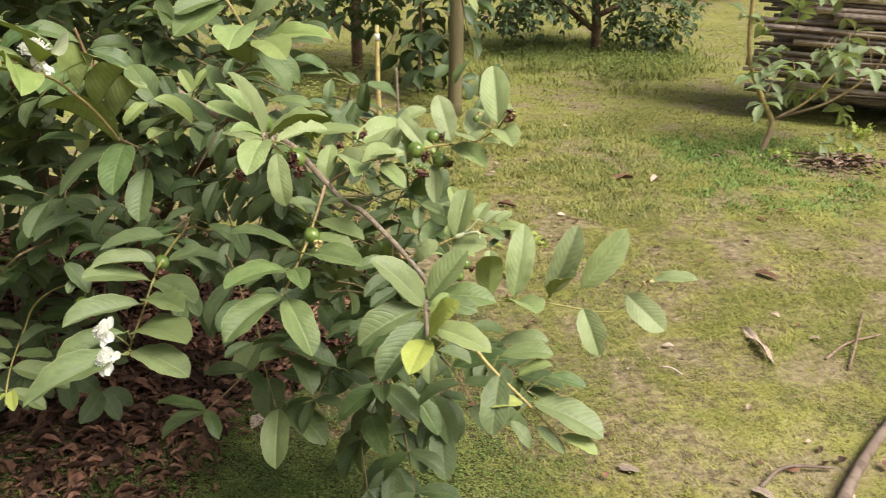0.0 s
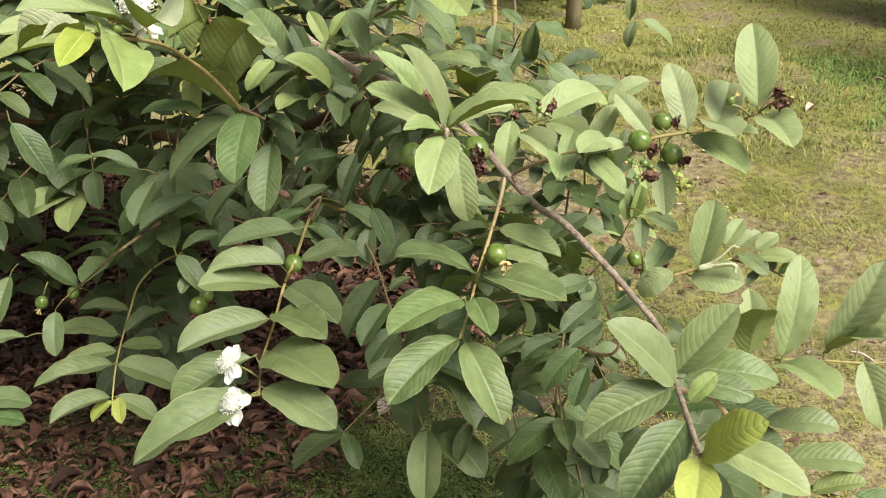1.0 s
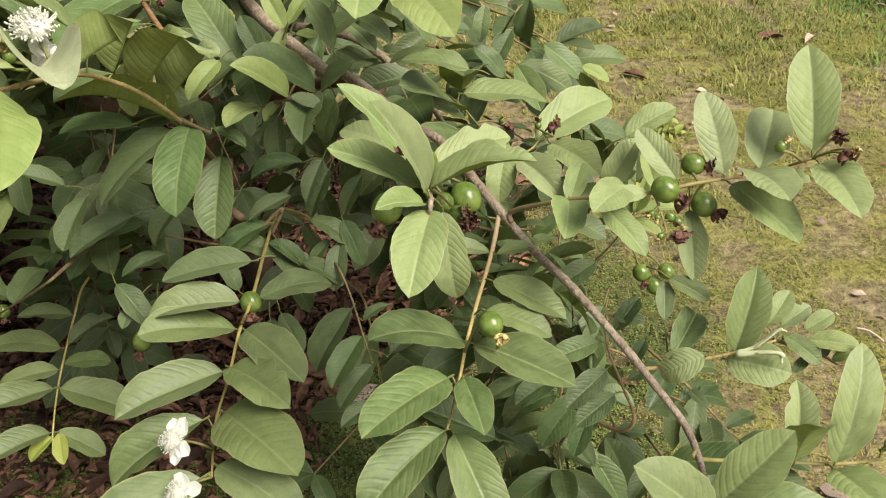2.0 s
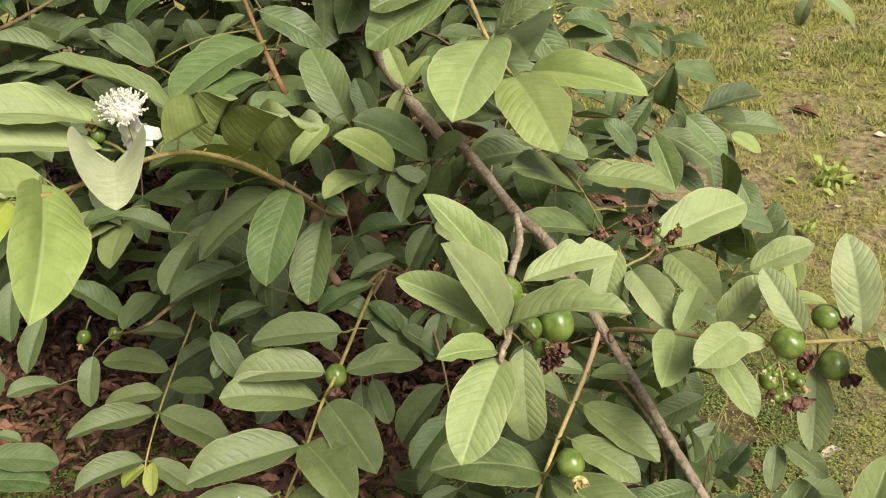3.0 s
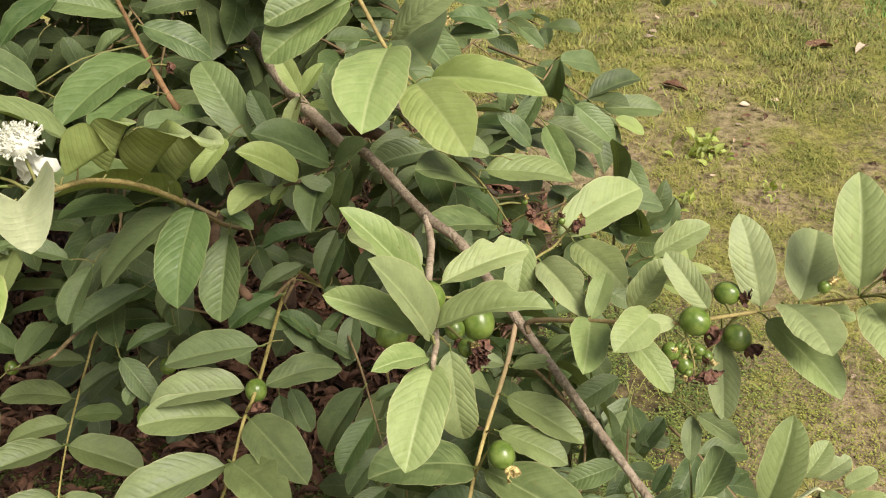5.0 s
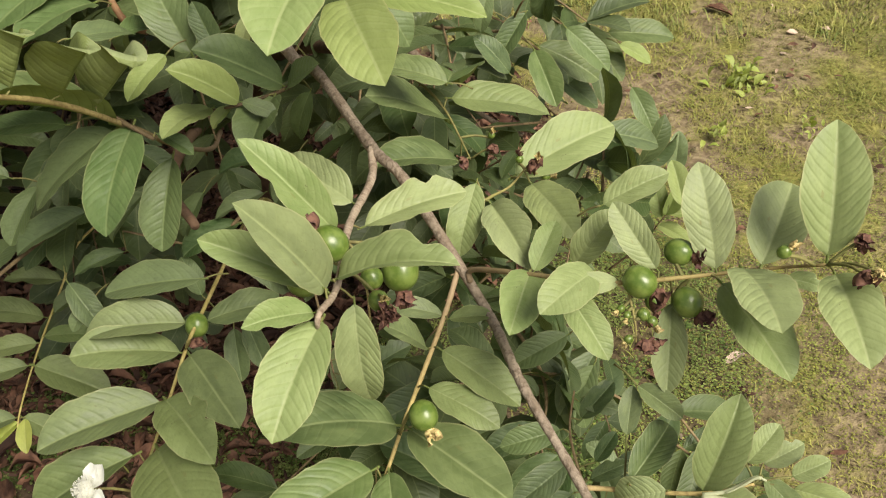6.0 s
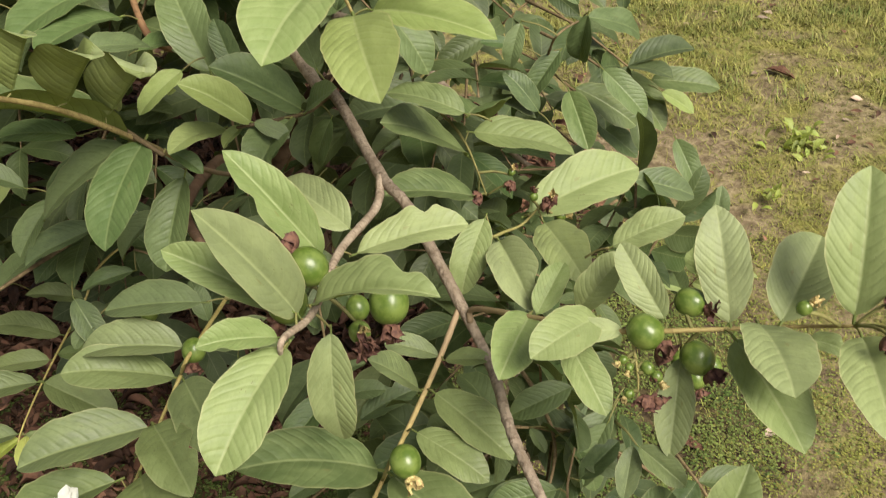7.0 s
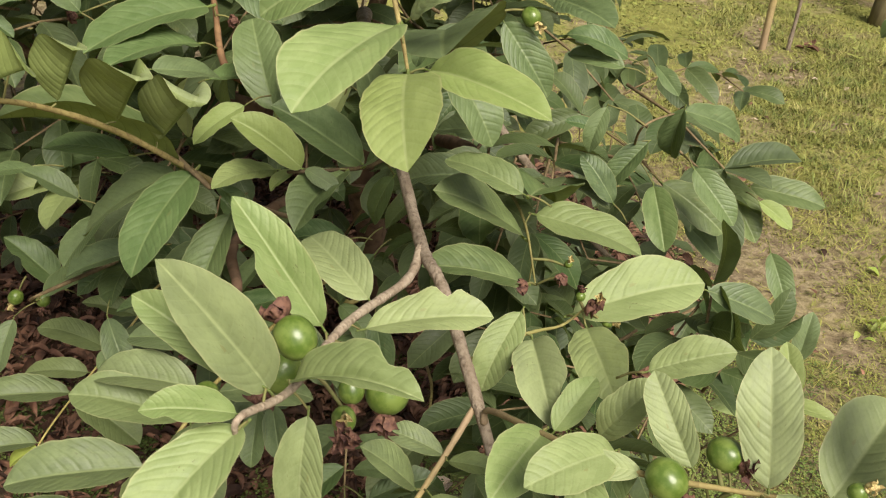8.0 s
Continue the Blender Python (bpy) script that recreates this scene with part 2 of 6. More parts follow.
def soil_material():
    """Trodden lawn: thin moss and turf over brown earth, bare in patches."""
    m, n, l = material("trodden_lawn")
    big = noise_node(n, l, 0.55, 5.0, rough=0.6)
    mid = noise_node(n, l, 7.0, 6.0, rough=0.62)
    fine = noise_node(n, l, 30.0, 5.0, rough=0.65)
    speck = noise_node(n, l, 160.0, 3.0)
    earth = mix_colour(n, l, smooth(n, l, fine, 0.35, 0.65), (0.130, 0.096, 0.056), (0.285, 0.222, 0.132))
    turf = mix_colour(n, l, smooth(n, l, fine, 0.36, 0.64), (0.125, 0.116, 0.032), (0.262, 0.240, 0.070))
    turf = mix_colour(n, l, smooth(n, l, big, 0.40, 0.62), turf, (0.270, 0.255, 0.072))
    straw = noise_node(n, l, 2.3, 5.0, rough=0.68)
    turf = mix_colour(n, l, smooth(n, l, straw, 0.50, 0.66, 0.0, 0.65), turf, (0.355, 0.300, 0.150))
    cover = math_node(n, l, "ADD", math_node(n, l, "MULTIPLY", mid, 0.65), math_node(n, l, "MULTIPLY", fine, 0.35))
    cover = math_node(n, l, "ADD", math_node(n, l, "MULTIPLY", cover, 0.66), math_node(n, l, "MULTIPLY", noise_node(n, l, 1.6, 4.0), 0.34))
    trodden = n.new("ShaderNodeAttribute")
    trodden.attribute_name = "trodden"
    spared = math_node(n, l, "SUBTRACT", 1.0, trodden.outputs["Fac"])
    cover = math_node(n, l, "ADD", cover, math_node(n, l, "MULTIPLY", spared, 0.06))
    turf = mix_colour(n, l, math_node(n, l, "MULTIPLY", spared, 0.6), turf, (0.200, 0.204, 0.054))
    colour = mix_colour(n, l, smooth(n, l, cover, 0.46, 0.56), earth, turf)
    worn = n.new("ShaderNodeAttribute")
    worn.attribute_name = "worn"
    patch = math_node(n, l, "MULTIPLY", worn.outputs["Fac"], smooth(n, l, fine, 0.30, 0.52))
    colour = mix_colour(n, l, patch, colour, mix_colour(n, l, smooth(n, l, fine, 0.38, 0.66), (0.150, 0.108, 0.068), (0.290, 0.225, 0.145)))
    # dark leaf mould, painted deeper and wider for shade under bush and weeds
    mould_shade = n.new("ShaderNodeAttribute")
    mould_shade.attribute_name = "mould_shade"
    colour = mix_colour(n, l, math_node(n, l, "MULTIPLY", mould_shade.outputs["Fac"], 0.9), colour, mix_colour(n, l, smooth(n, l, fine, 0.38, 0.66), (0.045, 0.030, 0.020), (0.110, 0.076, 0.048)))
    colour = mix_colour(n, l, smooth(n, l, speck, 0.64, 0.76, 0.0, 0.18), colour, (0.085, 0.068, 0.036))
    bump = n.new("ShaderNodeBump")
    bump.inputs["Strength"].default_value, bump.inputs["Distance"].default_value = 0.9, 0.02
    l.new(fine, bump.inputs["Height"])
    p = n.new("ShaderNodeBsdfPrincipled")
    p.inputs["Roughness"].default_value = 0.9
    p.inputs["Specular IOR Level"].default_value = 0.2
    l.new(colour, p.inputs["Base Color"])
    l.new(bump.outputs[0], p.inputs["Normal"])
    out = n.new("ShaderNodeOutputMaterial")
    l.new(p.outputs[0], out.inputs["Surface"])
    return m


def plain_material(name, colour, rough=0.5, relief_scale=60.0, other=None, through_light=0.0, relief=0.001):
    m, n, l = material(name)
    g = noise_node(n, l, relief_scale, 4.0)
    c = mix_colour(n, l, smooth(n, l, g, 0.35, 0.65), colour, other or tuple(v * 0.75 for v in colour))
    p = n.new("ShaderNodeBsdfPrincipled")
    p.inputs["Roughness"].default_value = rough
    l.new(c, p.inputs["Base Color"])
    bump = n.new("ShaderNodeBump")
    bump.inputs["Strength"].default_value, bump.inputs["Distance"].default_value = 0.5, relief
    l.new(g, bump.inputs["Height"])
    l.new(bump.outputs[0], p.inputs["Normal"])
    out = n.new("ShaderNodeOutputMaterial")
    if through_light:
        tr = n.new("ShaderNodeBsdfTranslucent")
        l.new(c, tr.inputs["Color"])
        mx = n.new("ShaderNodeMixShader")
        mx.inputs[0].default_value = through_light
        l.new(p.outputs[0], mx.inputs[1])
        l.new(tr.outputs[0], mx.inputs[2])
        l.new(mx.outputs[0], out.inputs["Surface"])
    else:
        l.new(p.outputs[0], out.inputs["Surface"])
    return m


SOIL = soil_material()
FRUIT = plain_material("green_guava_skin", (0.076, 0.124, 0.018), 0.30, 1.6, (0.150, 0.202, 0.046), relief=0.0005)
CALYX = plain_material("dried_calyx", (0.062, 0.022, 0.018), 0.8, 3.0, (0.165, 0.078, 0.050))
CALYX_PALE = plain_material("yellow_calyx", (0.58, 0.50, 0.22), 0.6, 10.0, (0.36, 0.24, 0.10))
PETAL = plain_material("white_petal", (0.88, 0.88, 0.84), 0.55, 8.0, (0.84, 0.84, 0.79), through_light=0.35)
STAMEN = plain_material("cream_stamen", (0.90, 0.90, 0.84), 0.6, 8.0, (0.88, 0.87, 0.78), through_light=0.5)


# ---- mesh helpers ----
class Soup:
    """Vertices and faces gathered for one mesh."""

    def __init__(self):
        self.v, self.f, self.uv, self.mat = [], [], [], []

    def add(self, verts, faces, uvs=None, mat=0):
        k = len(self.v)
        self.v.extend(verts)
        self.f.extend(tuple(i + k for i in f) for f in faces)
        self.uv.extend(uvs if uvs else [(0.5, 0.5)] * len(verts))
        self.mat.extend([mat] * len(faces))

    def mesh(self, name, *mats, smooth_faces=True):
        me = bpy.data.meshes.new(name)
        me.from_pydata([tuple(p) for p in self.v], [], self.f)
        layer = me.uv_layers.new(name="UVMap")
        idx = np.empty(len(me.loops), dtype=np.int32)
        me.loops.foreach_get("vertex_index", idx)
        layer.data.foreach_set("uv", np.array(self.uv, dtype=np.float32)[idx].ravel())
        for m in mats:
            me.materials.append(m)
        me.polygons.foreach_set("material_index", np.array(self.mat, dtype=np.int32))
        me.polygons.foreach_set("use_smooth", [smooth_faces] * len(me.polygons))
        me.update()
        return me


def part(name, me, parent=None, label="", m=None):
    ob = new(name, me)
    ob.parent = parent
    if m is not None:
        ob.matrix_basis = m
    return tagged(ob, label)


def spline(points, steps=5):
    """Points on a smooth line through the given ones."""
    p = [Vector(q) for q in points]
    if len(p) < 3:
        return [p[0].lerp(p[-1], i / steps) for i in range(steps + 1)]
    p = [2 * p[0] - p[1]] + p + [2 * p[-1] - p[-2]]
    out = []
    for a, b, c, d in zip(p, p[1:], p[2:], p[3:]):
        for i in range(steps):
            t = i / steps
            out.append(0.5 * (2 * b + (c - a) * t + (2 * a - 5 * b + 4 * c - d) * t * t + (3 * b - a - 3 * c + d) * t ** 3))
    return out + [p[-2]]


def tube(soup, points, r0, r1, sides=8, knots=0.0, mat=0, rng=random):
    """A tapering round stem along the points, closed at both ends; knots swell it here and there."""
    n = len(points)
    rings, uvs = [], []
    up = Vector((0.31, 0.2, 0.93))
    for i, q in enumerate(points):
        d = (Vector(points[min(i + 1, n - 1)]) - Vector(points[max(i - 1, 0)])).normalized()
        x = d.cross(up).normalized()
        y = d.cross(x)
        r = r0 + (r1 - r0) * i / (n - 1)
        r *= 1 + knots * rng.uniform(-0.5, 1.0)
        for k in range(sides):
            a = 2 * math.pi * k / sides
            rings.append(Vector(q) + x * (r * math.cos(a)) + y * (r * math.sin(a)))
            uvs.append((k / sides, i / n))
    faces = []
    for i in range(n - 1):
        for k in range(sides):
            a, b = i * sides + k, i * sides + (k + 1) % sides
            faces.append((a, b, b + sides, a + sides))
    faces.append(tuple(range(sides))[::-1])
    faces.append(tuple(range((n - 1) * sides, n * sides)))
    soup.add(rings, faces, uvs, mat)


def half_width(v, blunt=2.4):
    """Outline of a guava blade: rounded base, blunt tip, widest a little past the middle."""
    v = min(1.0, max(0.0, v))
    u = abs(2 * v ** 1.08 - 1)
    return max(0.0, 1 - u ** blunt) ** (0.58 + 0.24 * max(0.0, v - 0.5))


def blade(arch, fold, wave, twist, nl=12, nw=6, thick=0.0, seed=0, stalk=True, hook=0.0, blunt=2.4, bitten=False, curl=0.6):
    """Vertices, faces, uvs and face materials of one leaf, one unit long along +y, one unit wide along x.
    Upper face in material 0, lower face in 1."""
    rng = random.Random(seed)
    ph, skew = rng.uniform(0, 6.28), rng.uniform(-0.05, 0.05)
    bite = (rng.uniform(0.5, 0.9), rng.choice((-1, 1))) if bitten else None
    cols = [(2 * j / nw - 1) for j in range(nw + 1)]
    cols = [math.copysign(abs(c) ** 1.7, c) if nw > 4 else c for c in cols]
    verts, uvs, faces, mats = [], [], [], []
    for side in ((0, 1) if thick else (0,)):
        base = len(verts)
        for i in range(nl + 1):
            v = i / nl
            full = half_width(v, blunt) * 0.5 if 0 < i < nl else 0.012
            for j, s in enumerate(cols):
                w = full * (1 + 0.030 * math.sin(14 * v + ph + 2 * s) + 0.010 * math.sin(47 * v + 2 * ph - s)) if 0 < i < nl else full
                if bite and s * bite[1] > 0:
                    w *= 1 - 0.38 * max(0.0, 1 - abs(v - bite[0]) / 0.085) ** 0.6
                x = s * w
                rib = abs(s)
                z = arch * 4 * v * (1 - v) - hook * max(0.0, v - curl) ** 2 * 4
                z += fold * abs(x) * (1 - 0.35 * rib) + wave * rib * math.sin(9.5 * v + ph + (0 if s < 0 else 1.3)) * min(1, 4 * v * (1 - v) + .2)
                z += twist * x * (v - 0.4) + 0.35 * wave * rib * rib * math.sin(31 * v + 2.7 * ph * (1 if s < 0 else 1.4))
                if side:
                    z -= thick * (1 - rib * rib)
                verts.append(Vector((x * (1 - 0.12 * fold) + skew * 4 * v * (1 - v) * 0.5, v, z)))
                uvs.append((0.5 + s * 0.5, v))
        for i in range(nl):
            for j in range(nw):
                a = base + i * (nw + 1) + j
                q = (a, a + 1, a + nw + 2, a + nw + 1)
                faces.append(q if not side else (a, a + nw + 1, a + nw + 2, a + 1))
                mats.append(side)
    if stalk:
        k = len(verts)
        for y, r, z in ((-0.075, 0.014, -0.012), (0.03, 0.011, -0.002)):
            for c in range(4):
                verts.append(Vector((r * 2 * math.cos(c * 1.571), y, z + r * math.sin(c * 1.571))))
                uvs.append((0.5, 0.0))
        for c in range(4):
            faces.append((k + c, k + (c + 1) % 4, k + 4 + (c + 1) % 4, k + 4 + c))
            mats.append(1 if thick else 0)
    return verts, faces, uvs, mats


def leaf_matrix(base, tip, width, n=(0, -0.2, 0.95)):
    base, tip = Vector(base), Vector(tip)
    y = tip - base
    length = y.length
    y.normalize()
    z = Vector(n)
    z = z - y * z.dot(y)
    if z.length < 1e-3:
        z = Vector((0.2, 0.3, 1)) - y * Vector((0.2, 0.3, 1)).dot(y)
    z.normalize()
    x = y.cross(z)
    m = Matrix((x * length * width, y * length, z * length)).transposed().to_4x4()
    m.translation = base
    return m, length


def hash_noise(x, y, seed=0):
    """Smooth value noise on arrays, 0 to 1."""
    xi, yi = np.floor(x).astype(np.int64), np.floor(y).astype(np.int64)
    fx, fy = x - xi, y - yi
    fx, fy = fx * fx * (3 - 2 * fx), fy * fy * (3 - 2 * fy)

    def h(a, b):
        k = np.sin(a * 127.1 + b * 311.7 + seed * 74.7) * 43758.5453
        return k - np.floor(k)
    top = h(xi, yi) * (1 - fx) + h(xi + 1, yi) * fx
    low = h(xi, yi + 1) * (1 - fx) + h(xi + 1, yi + 1) * fx
    return top * (1 - fy) + low * fy


def rise(x, y):
    """Height of the ground: gentle unevenness."""
    return 0.022 * (hash_noise(x * 1.1, y * 1.1, 3) - 0.5) + 0.010 * (hash_noise(x * 4, y * 4, 5) - 0.5)


def bush_floor(x, y):
    """How far a place lies on the bare, littered ground below the guava (0 to 1)."""
    d = ((x + 1.15) / 1.05) ** 2 + ((y - 2.55) / 0.86) ** 2
    k = np.clip((y - 2.02) / 0.5, 0, 1)
    side = (-0.56 + 0.40 * k * k * (3 - 2 * k) - x) / 0.16
    jag = 0.6 * (hash_noise(x * 3, y * 3, 9) - 0.5) + 0.35 * (hash_noise(x * 11, y * 11, 10) - 0.5)
    return np.clip(np.minimum(1.4 - d, 0.5 + side) + jag, 0, 1)


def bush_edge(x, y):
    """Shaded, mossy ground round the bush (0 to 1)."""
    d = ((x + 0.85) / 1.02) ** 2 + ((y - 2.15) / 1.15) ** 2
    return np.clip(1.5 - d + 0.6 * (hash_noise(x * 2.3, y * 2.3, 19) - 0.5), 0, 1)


def bare_patch(x, y):
    """Where the lawn has worn through to earth (0 to 1)."""
    k = 0.5 * hash_noise(x * 4.5, y * 4.5, 41) + 0.5 * hash_noise(x * 10, y * 10, 42)
    spots = 0
    for cx, cy, r in WORN_SPOTS:
        spots = spots + np.exp(-(((x - cx) / r) ** 2 + ((y - cy) / (0.8 * r)) ** 2))
    k = np.clip((k - 0.575 + 0.24 * np.minimum(spots, 1)) / 0.20, 0, 1)
    return 0.85 * k * k * (3 - 2 * k)


WORN_SPOTS = [(0.40, 2.16, 0.15), (0.86, 1.84, 0.15), (1.08, 2.40, 0.13), (2.08, 4.66, 0.28), (0.50, 4.30, 0.18), (0.72, 3.88, 0.14), (1.62, 3.5, 0.20), (0.05, 3.25, 0.20), (0.36, 3.70, 0.19), (0.55, 3.52, 0.15), (0.85, 4.55, 0.20), (0.45, 4.75, 0.15), (0.94, 3.48, 0.13), (0.62, 1.84, 0.10), (0.08, 3.0, 0.12), (0.32, 2.42, 0.10)]


# ---- ground ----
def build_ground():
    xs = np.concatenate([np.linspace(-600, -8, 24), np.linspace(-7, 7, 240), np.linspace(8, 600, 24)])
    ys = np.concatenate([np.linspace(-600, -4, 20), np.linspace(-3, 13, 270), np.linspace(14, 600, 24)])
    gx, gy = np.meshgrid(xs, ys)
    gz = rise(gx, gy)
    verts = np.stack([gx, gy, gz], -1).reshape(-1, 3)
    w, h = len(xs), len(ys)
    i, j = np.meshgrid(np.arange(w - 1), np.arange(h - 1))
    a = (j * w + i).ravel()
    faces = np.stack([a, a + 1, a + w + 1, a + w], -1)
    me = bpy.data.meshes.new("ground")
    me.from_pydata(verts.tolist(), [], faces.tolist())
    me.polygons.foreach_set("use_smooth", [True] * len(me.polygons))
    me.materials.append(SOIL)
    # soil darkness below the bush and weeds: mould plus painted shade
    mould_shade = me.attributes.new("mould_shade", "FLOAT", "POINT")
    mould_shade.data.foreach_set("value", np.clip(bush_floor(gx, gy) + 1.4 * np.clip(bush_edge(gx, gy) - 0.08, 0, 0.68), 0, 1).ravel().astype(np.float32))
    trodden = me.attributes.new("trodden", "FLOAT", "POINT")
    trodden.data.foreach_set("value", np.clip((4.9 - gy) / 1.3 + 1.2 * (hash_noise(gx * 0.8, gy * 0.8, 33) - 0.5), 0, 1).ravel().astype(np.float32))
    worn = me.attributes.new("worn", "FLOAT", "POINT")
    worn.data.foreach_set("value", bare_patch(gx, gy).ravel().astype(np.float32))
    return tagged(new("ground", me), "uneven trodden lawn of moss, short grass and bare brown earth", "ground", kind="structure")


build_ground()


def scatter_blades(name, count, box, height, width, mat, label, category, lean=0.6, thin=0.5, seed=1, leaflet=False, shade=None, clump=2.2, near=1.5, patch=False):
    """Short grass blades (or small round weed leaves) as one mesh."""
    g = np.random.default_rng(seed)
    x0, x1, y0, y1 = box
    # more blades where the ground is nearer
    y = y0 + (y1 - y0) * g.random(count * 3) ** near
    x = x0 + (x1 - x0) * g.random(count * 3)
    keep = hash_noise(x * clump, y * clump, seed) * 0.6 + hash_noise(x * clump * 3.7, y * clump * 3.7, seed + 1) * 0.4
    keep = (keep > thin + 0.12 * (g.random(len(x)) - 0.5))
    keep &= bare_patch(x, y) * 0.93 < g.random(len(x))
    b = bush_floor(x, y)
    keep &= (b < 0.35) if shade is None else (b < shade) & (bush_edge(x, y) > g.random(len(x)))
    if not shade:
        keep &= bush_edge(x, y) * 0.75 < g.random(len(x))
    # the edges of the sown ground thin out
    edge = np.minimum.reduce([(x - x0) / (0.18 * (x1 - x0)), (x1 - x) / (0.18 * (x1 - x0)), (y1 - y) / (0.25 * (y1 - y0)), (y - y0 + 0.1) / 0.6])
    keep &= edge + 0.8 * (hash_noise(x * 1.7, y * 1.7, seed + 8) - 0.5) > g.random(len(x))
    if patch:
        far = np.hypot((x - (x0 + x1) / 2) / (x1 - x0), (y - (y0 + y1) / 2) / (y1 - y0)) * 2
        keep &= far + 0.9 * (hash_noise(x * 3.1, y * 3.1, seed + 5) - 0.5) + 0.5 * (g.random(len(x)) - 0.5) < 0.75
    x, y = x[keep][:count], y[keep][:count]
    c = len(x)
    z = rise(x, y)
    a = g.random(c) * 6.283
    h = height * (0.45 + 0.9 * g.random(c))
    w = width * (0.6 + 0.8 * g.random(c))
    ll = lean * (0.3 + g.random(c))
    dx, dy = np.cos(a), np.sin(a)
    px, py = -dy, dx
    if leaflet:
        z0 = z + h * g.random(c)
        pts = [(-1, 0, 0), (0, 1, 0.25), (1, 0, 0.1), (0, -1, 0.25)]
        v = np.stack([np.stack([x + (dx * u + px * s) * w, y + (dy * u + py * s) * w, z0 + q * w * ll * 2 * (1 + u)], -1) for u, s, q in pts], 1)
        k = np.arange(c)[:, None] * 4
        faces = (k + np.array([[0, 1, 2, 3]])).tolist()
    else:
        rows = [(0, 1, 0), (0, -1, 0), (0.45, 0.75, 0.62), (0.45, -0.75, 0.62), (1.0, 0, 0.86)]
        v = np.stack([np.stack([x + dx * u * ll * h + px * s * w, y + dy * u * ll * h + py * s * w, z - 0.002 + h * q], -1) for u, s, q in rows], 1)
        k = np.arange(c)[:, None] * 5
        faces = (k + np.array([[0, 1, 3, 2]])).tolist() + (k + np.array([[2, 3, 4]])).tolist()
    me = bpy.data.meshes.new(name)
    me.from_pydata(v.reshape(-1, 3).tolist(), [], faces)
    me.materials.append(mat)
    return tagged(new(name, me), label, category, kind="stuff")


scatter_blades("lawn_grass", 150000, (-1.2, 3.4, 0.5, 6.4), 0.010, 0.0012, GRASS, "short yellow-green lawn grass", "grass", 1.6, 0.47, 11, clump=6.0)
scatter_blades("lawn_grass", 110000, (-2.5, 5.8, 3.8, 14), 0.013, 0.0027, MEADOW, "short green lawn grass further off", "grass", 2.0, 0.47, 12, clump=4.0)
scatter_blades("grass_tuft", 9000, (-0.3, 3.2, 1.4, 7.5), 0.022, 0.0014, LUSH, "lusher green tufts of grass in the lawn", "grass", 1.8, 0.62, 13, clump=0.9)
scatter_blades("grass_tuft", 20000, (-0.9, 1.9, 2.5, 6.4), 0.018, 0.0014, GRASS, "longer loose yellow-green grass behind the bush", "grass", 1.9, 0.46, 17, clump=4.5, near=1.0)
scatter_blades("grass_tuft", 5000, (-0.9, 1.7, 2.6, 6.2), 0.022, 0.0017, LUSH, "longer loose green grass behind the bush", "grass", 1.7, 0.52, 18, clump=2.5, near=1.0)
scatter_blades("creeping_weed", 170000, (-1.1, 3.0, 0.5, 5.0), 0.014, 0.0020, MOSS, "tiny round-leaved weeds creeping through the lawn", "weed", 0.6, 0.50, 14, leaflet=True, clump=6.5)
scatter_blades("clover_weed", 130000, (-0.3, 2.8, 1.2, 4.6), 0.018, 0.0021, CLOVER, "small green clover-like weeds in loose patches", "weed", 0.6, 0.53, 19, leaflet=True, clump=2.6)
scatter_blades("shade_weed", 230000, (-1.8, 0.9, 0.9, 3.6), 0.026, 0.0024, WEED, "dark green creeping weeds along the edge of the leaf litter", "weed", 0.5, 0.42, 15, leaflet=True, shade=0.92, near=1.0, clump=4.5)
scatter_blades("edge_weed", 60000, (-1.5, 0.2, 1.2, 2.15), 0.022, 0.0026, WEED, "green creeping weeds spreading over the edge of the leaf litter", "weed", 0.5, 0.50, 23, leaflet=True, shade=0.9, near=1.0, clump=7.0)
scatter_blades("shade_grass", 4500, (-1.2, 0.7, 1.2, 3.2), 0.022, 0.0012, LUSH, "thin grass among the weeds beside the bush", "grass", 1.3, 0.42, 20, shade=0.9, near=1.0, clump=5.0)
scatter_blades("grass_tuft", 15000, (-0.8, 1.3, 3.6, 5.8), 0.036, 0.0016, TUFT, "longer green and straw-coloured grass round the stake", "grass", 1.4, 0.47, 24, near=1.0, clump=4.0)
scatter_blades("far_grass", 40000, (-6, 9, 5, 26), 0.016, 0.004, MEADOW, "sunlit meadow grass far behind the trees", "grass", 1.2, 0.40, 16, clump=0.6)


# ---- the guava bush ----
bush = new("guava_bush")
bush.location = (0, 0, 0)
tagged(bush, "leafy guava bush with green fruits and white flowers over litter", "bush")

SHAPES = []
for k in range(14):
    rng = random.Random(40 + k)
    s = Soup()
    v, f, uv, mats = blade(rng.uniform(0.02, 0.09), rng.uniform(0.12, 0.50), rng.uniform(0.008, 0.022), rng.uniform(-0.30, 0.30), 26, 8, 0.006, k, hook=rng.uniform(0, 0.10), blunt=rng.uniform(2.0, 2.8), bitten=k % 9 == 4)
    s.v, s.f, s.uv, s.mat = v, f, uv, mats
    SHAPES.append(s.mesh("leaf", MATURE, UNDERSIDE))
FOLDED = []
for k in range(3):
    s = Soup()
    s.v, s.f, s.uv, s.mat = blade(0.06, 0.85 + 0.2 * k, 0.04, 0.2, 18, 8, 0.006, 90 + k, hook=0.25)
    FOLDED.append(s.mesh("leaf", MATURE, UNDERSIDE))


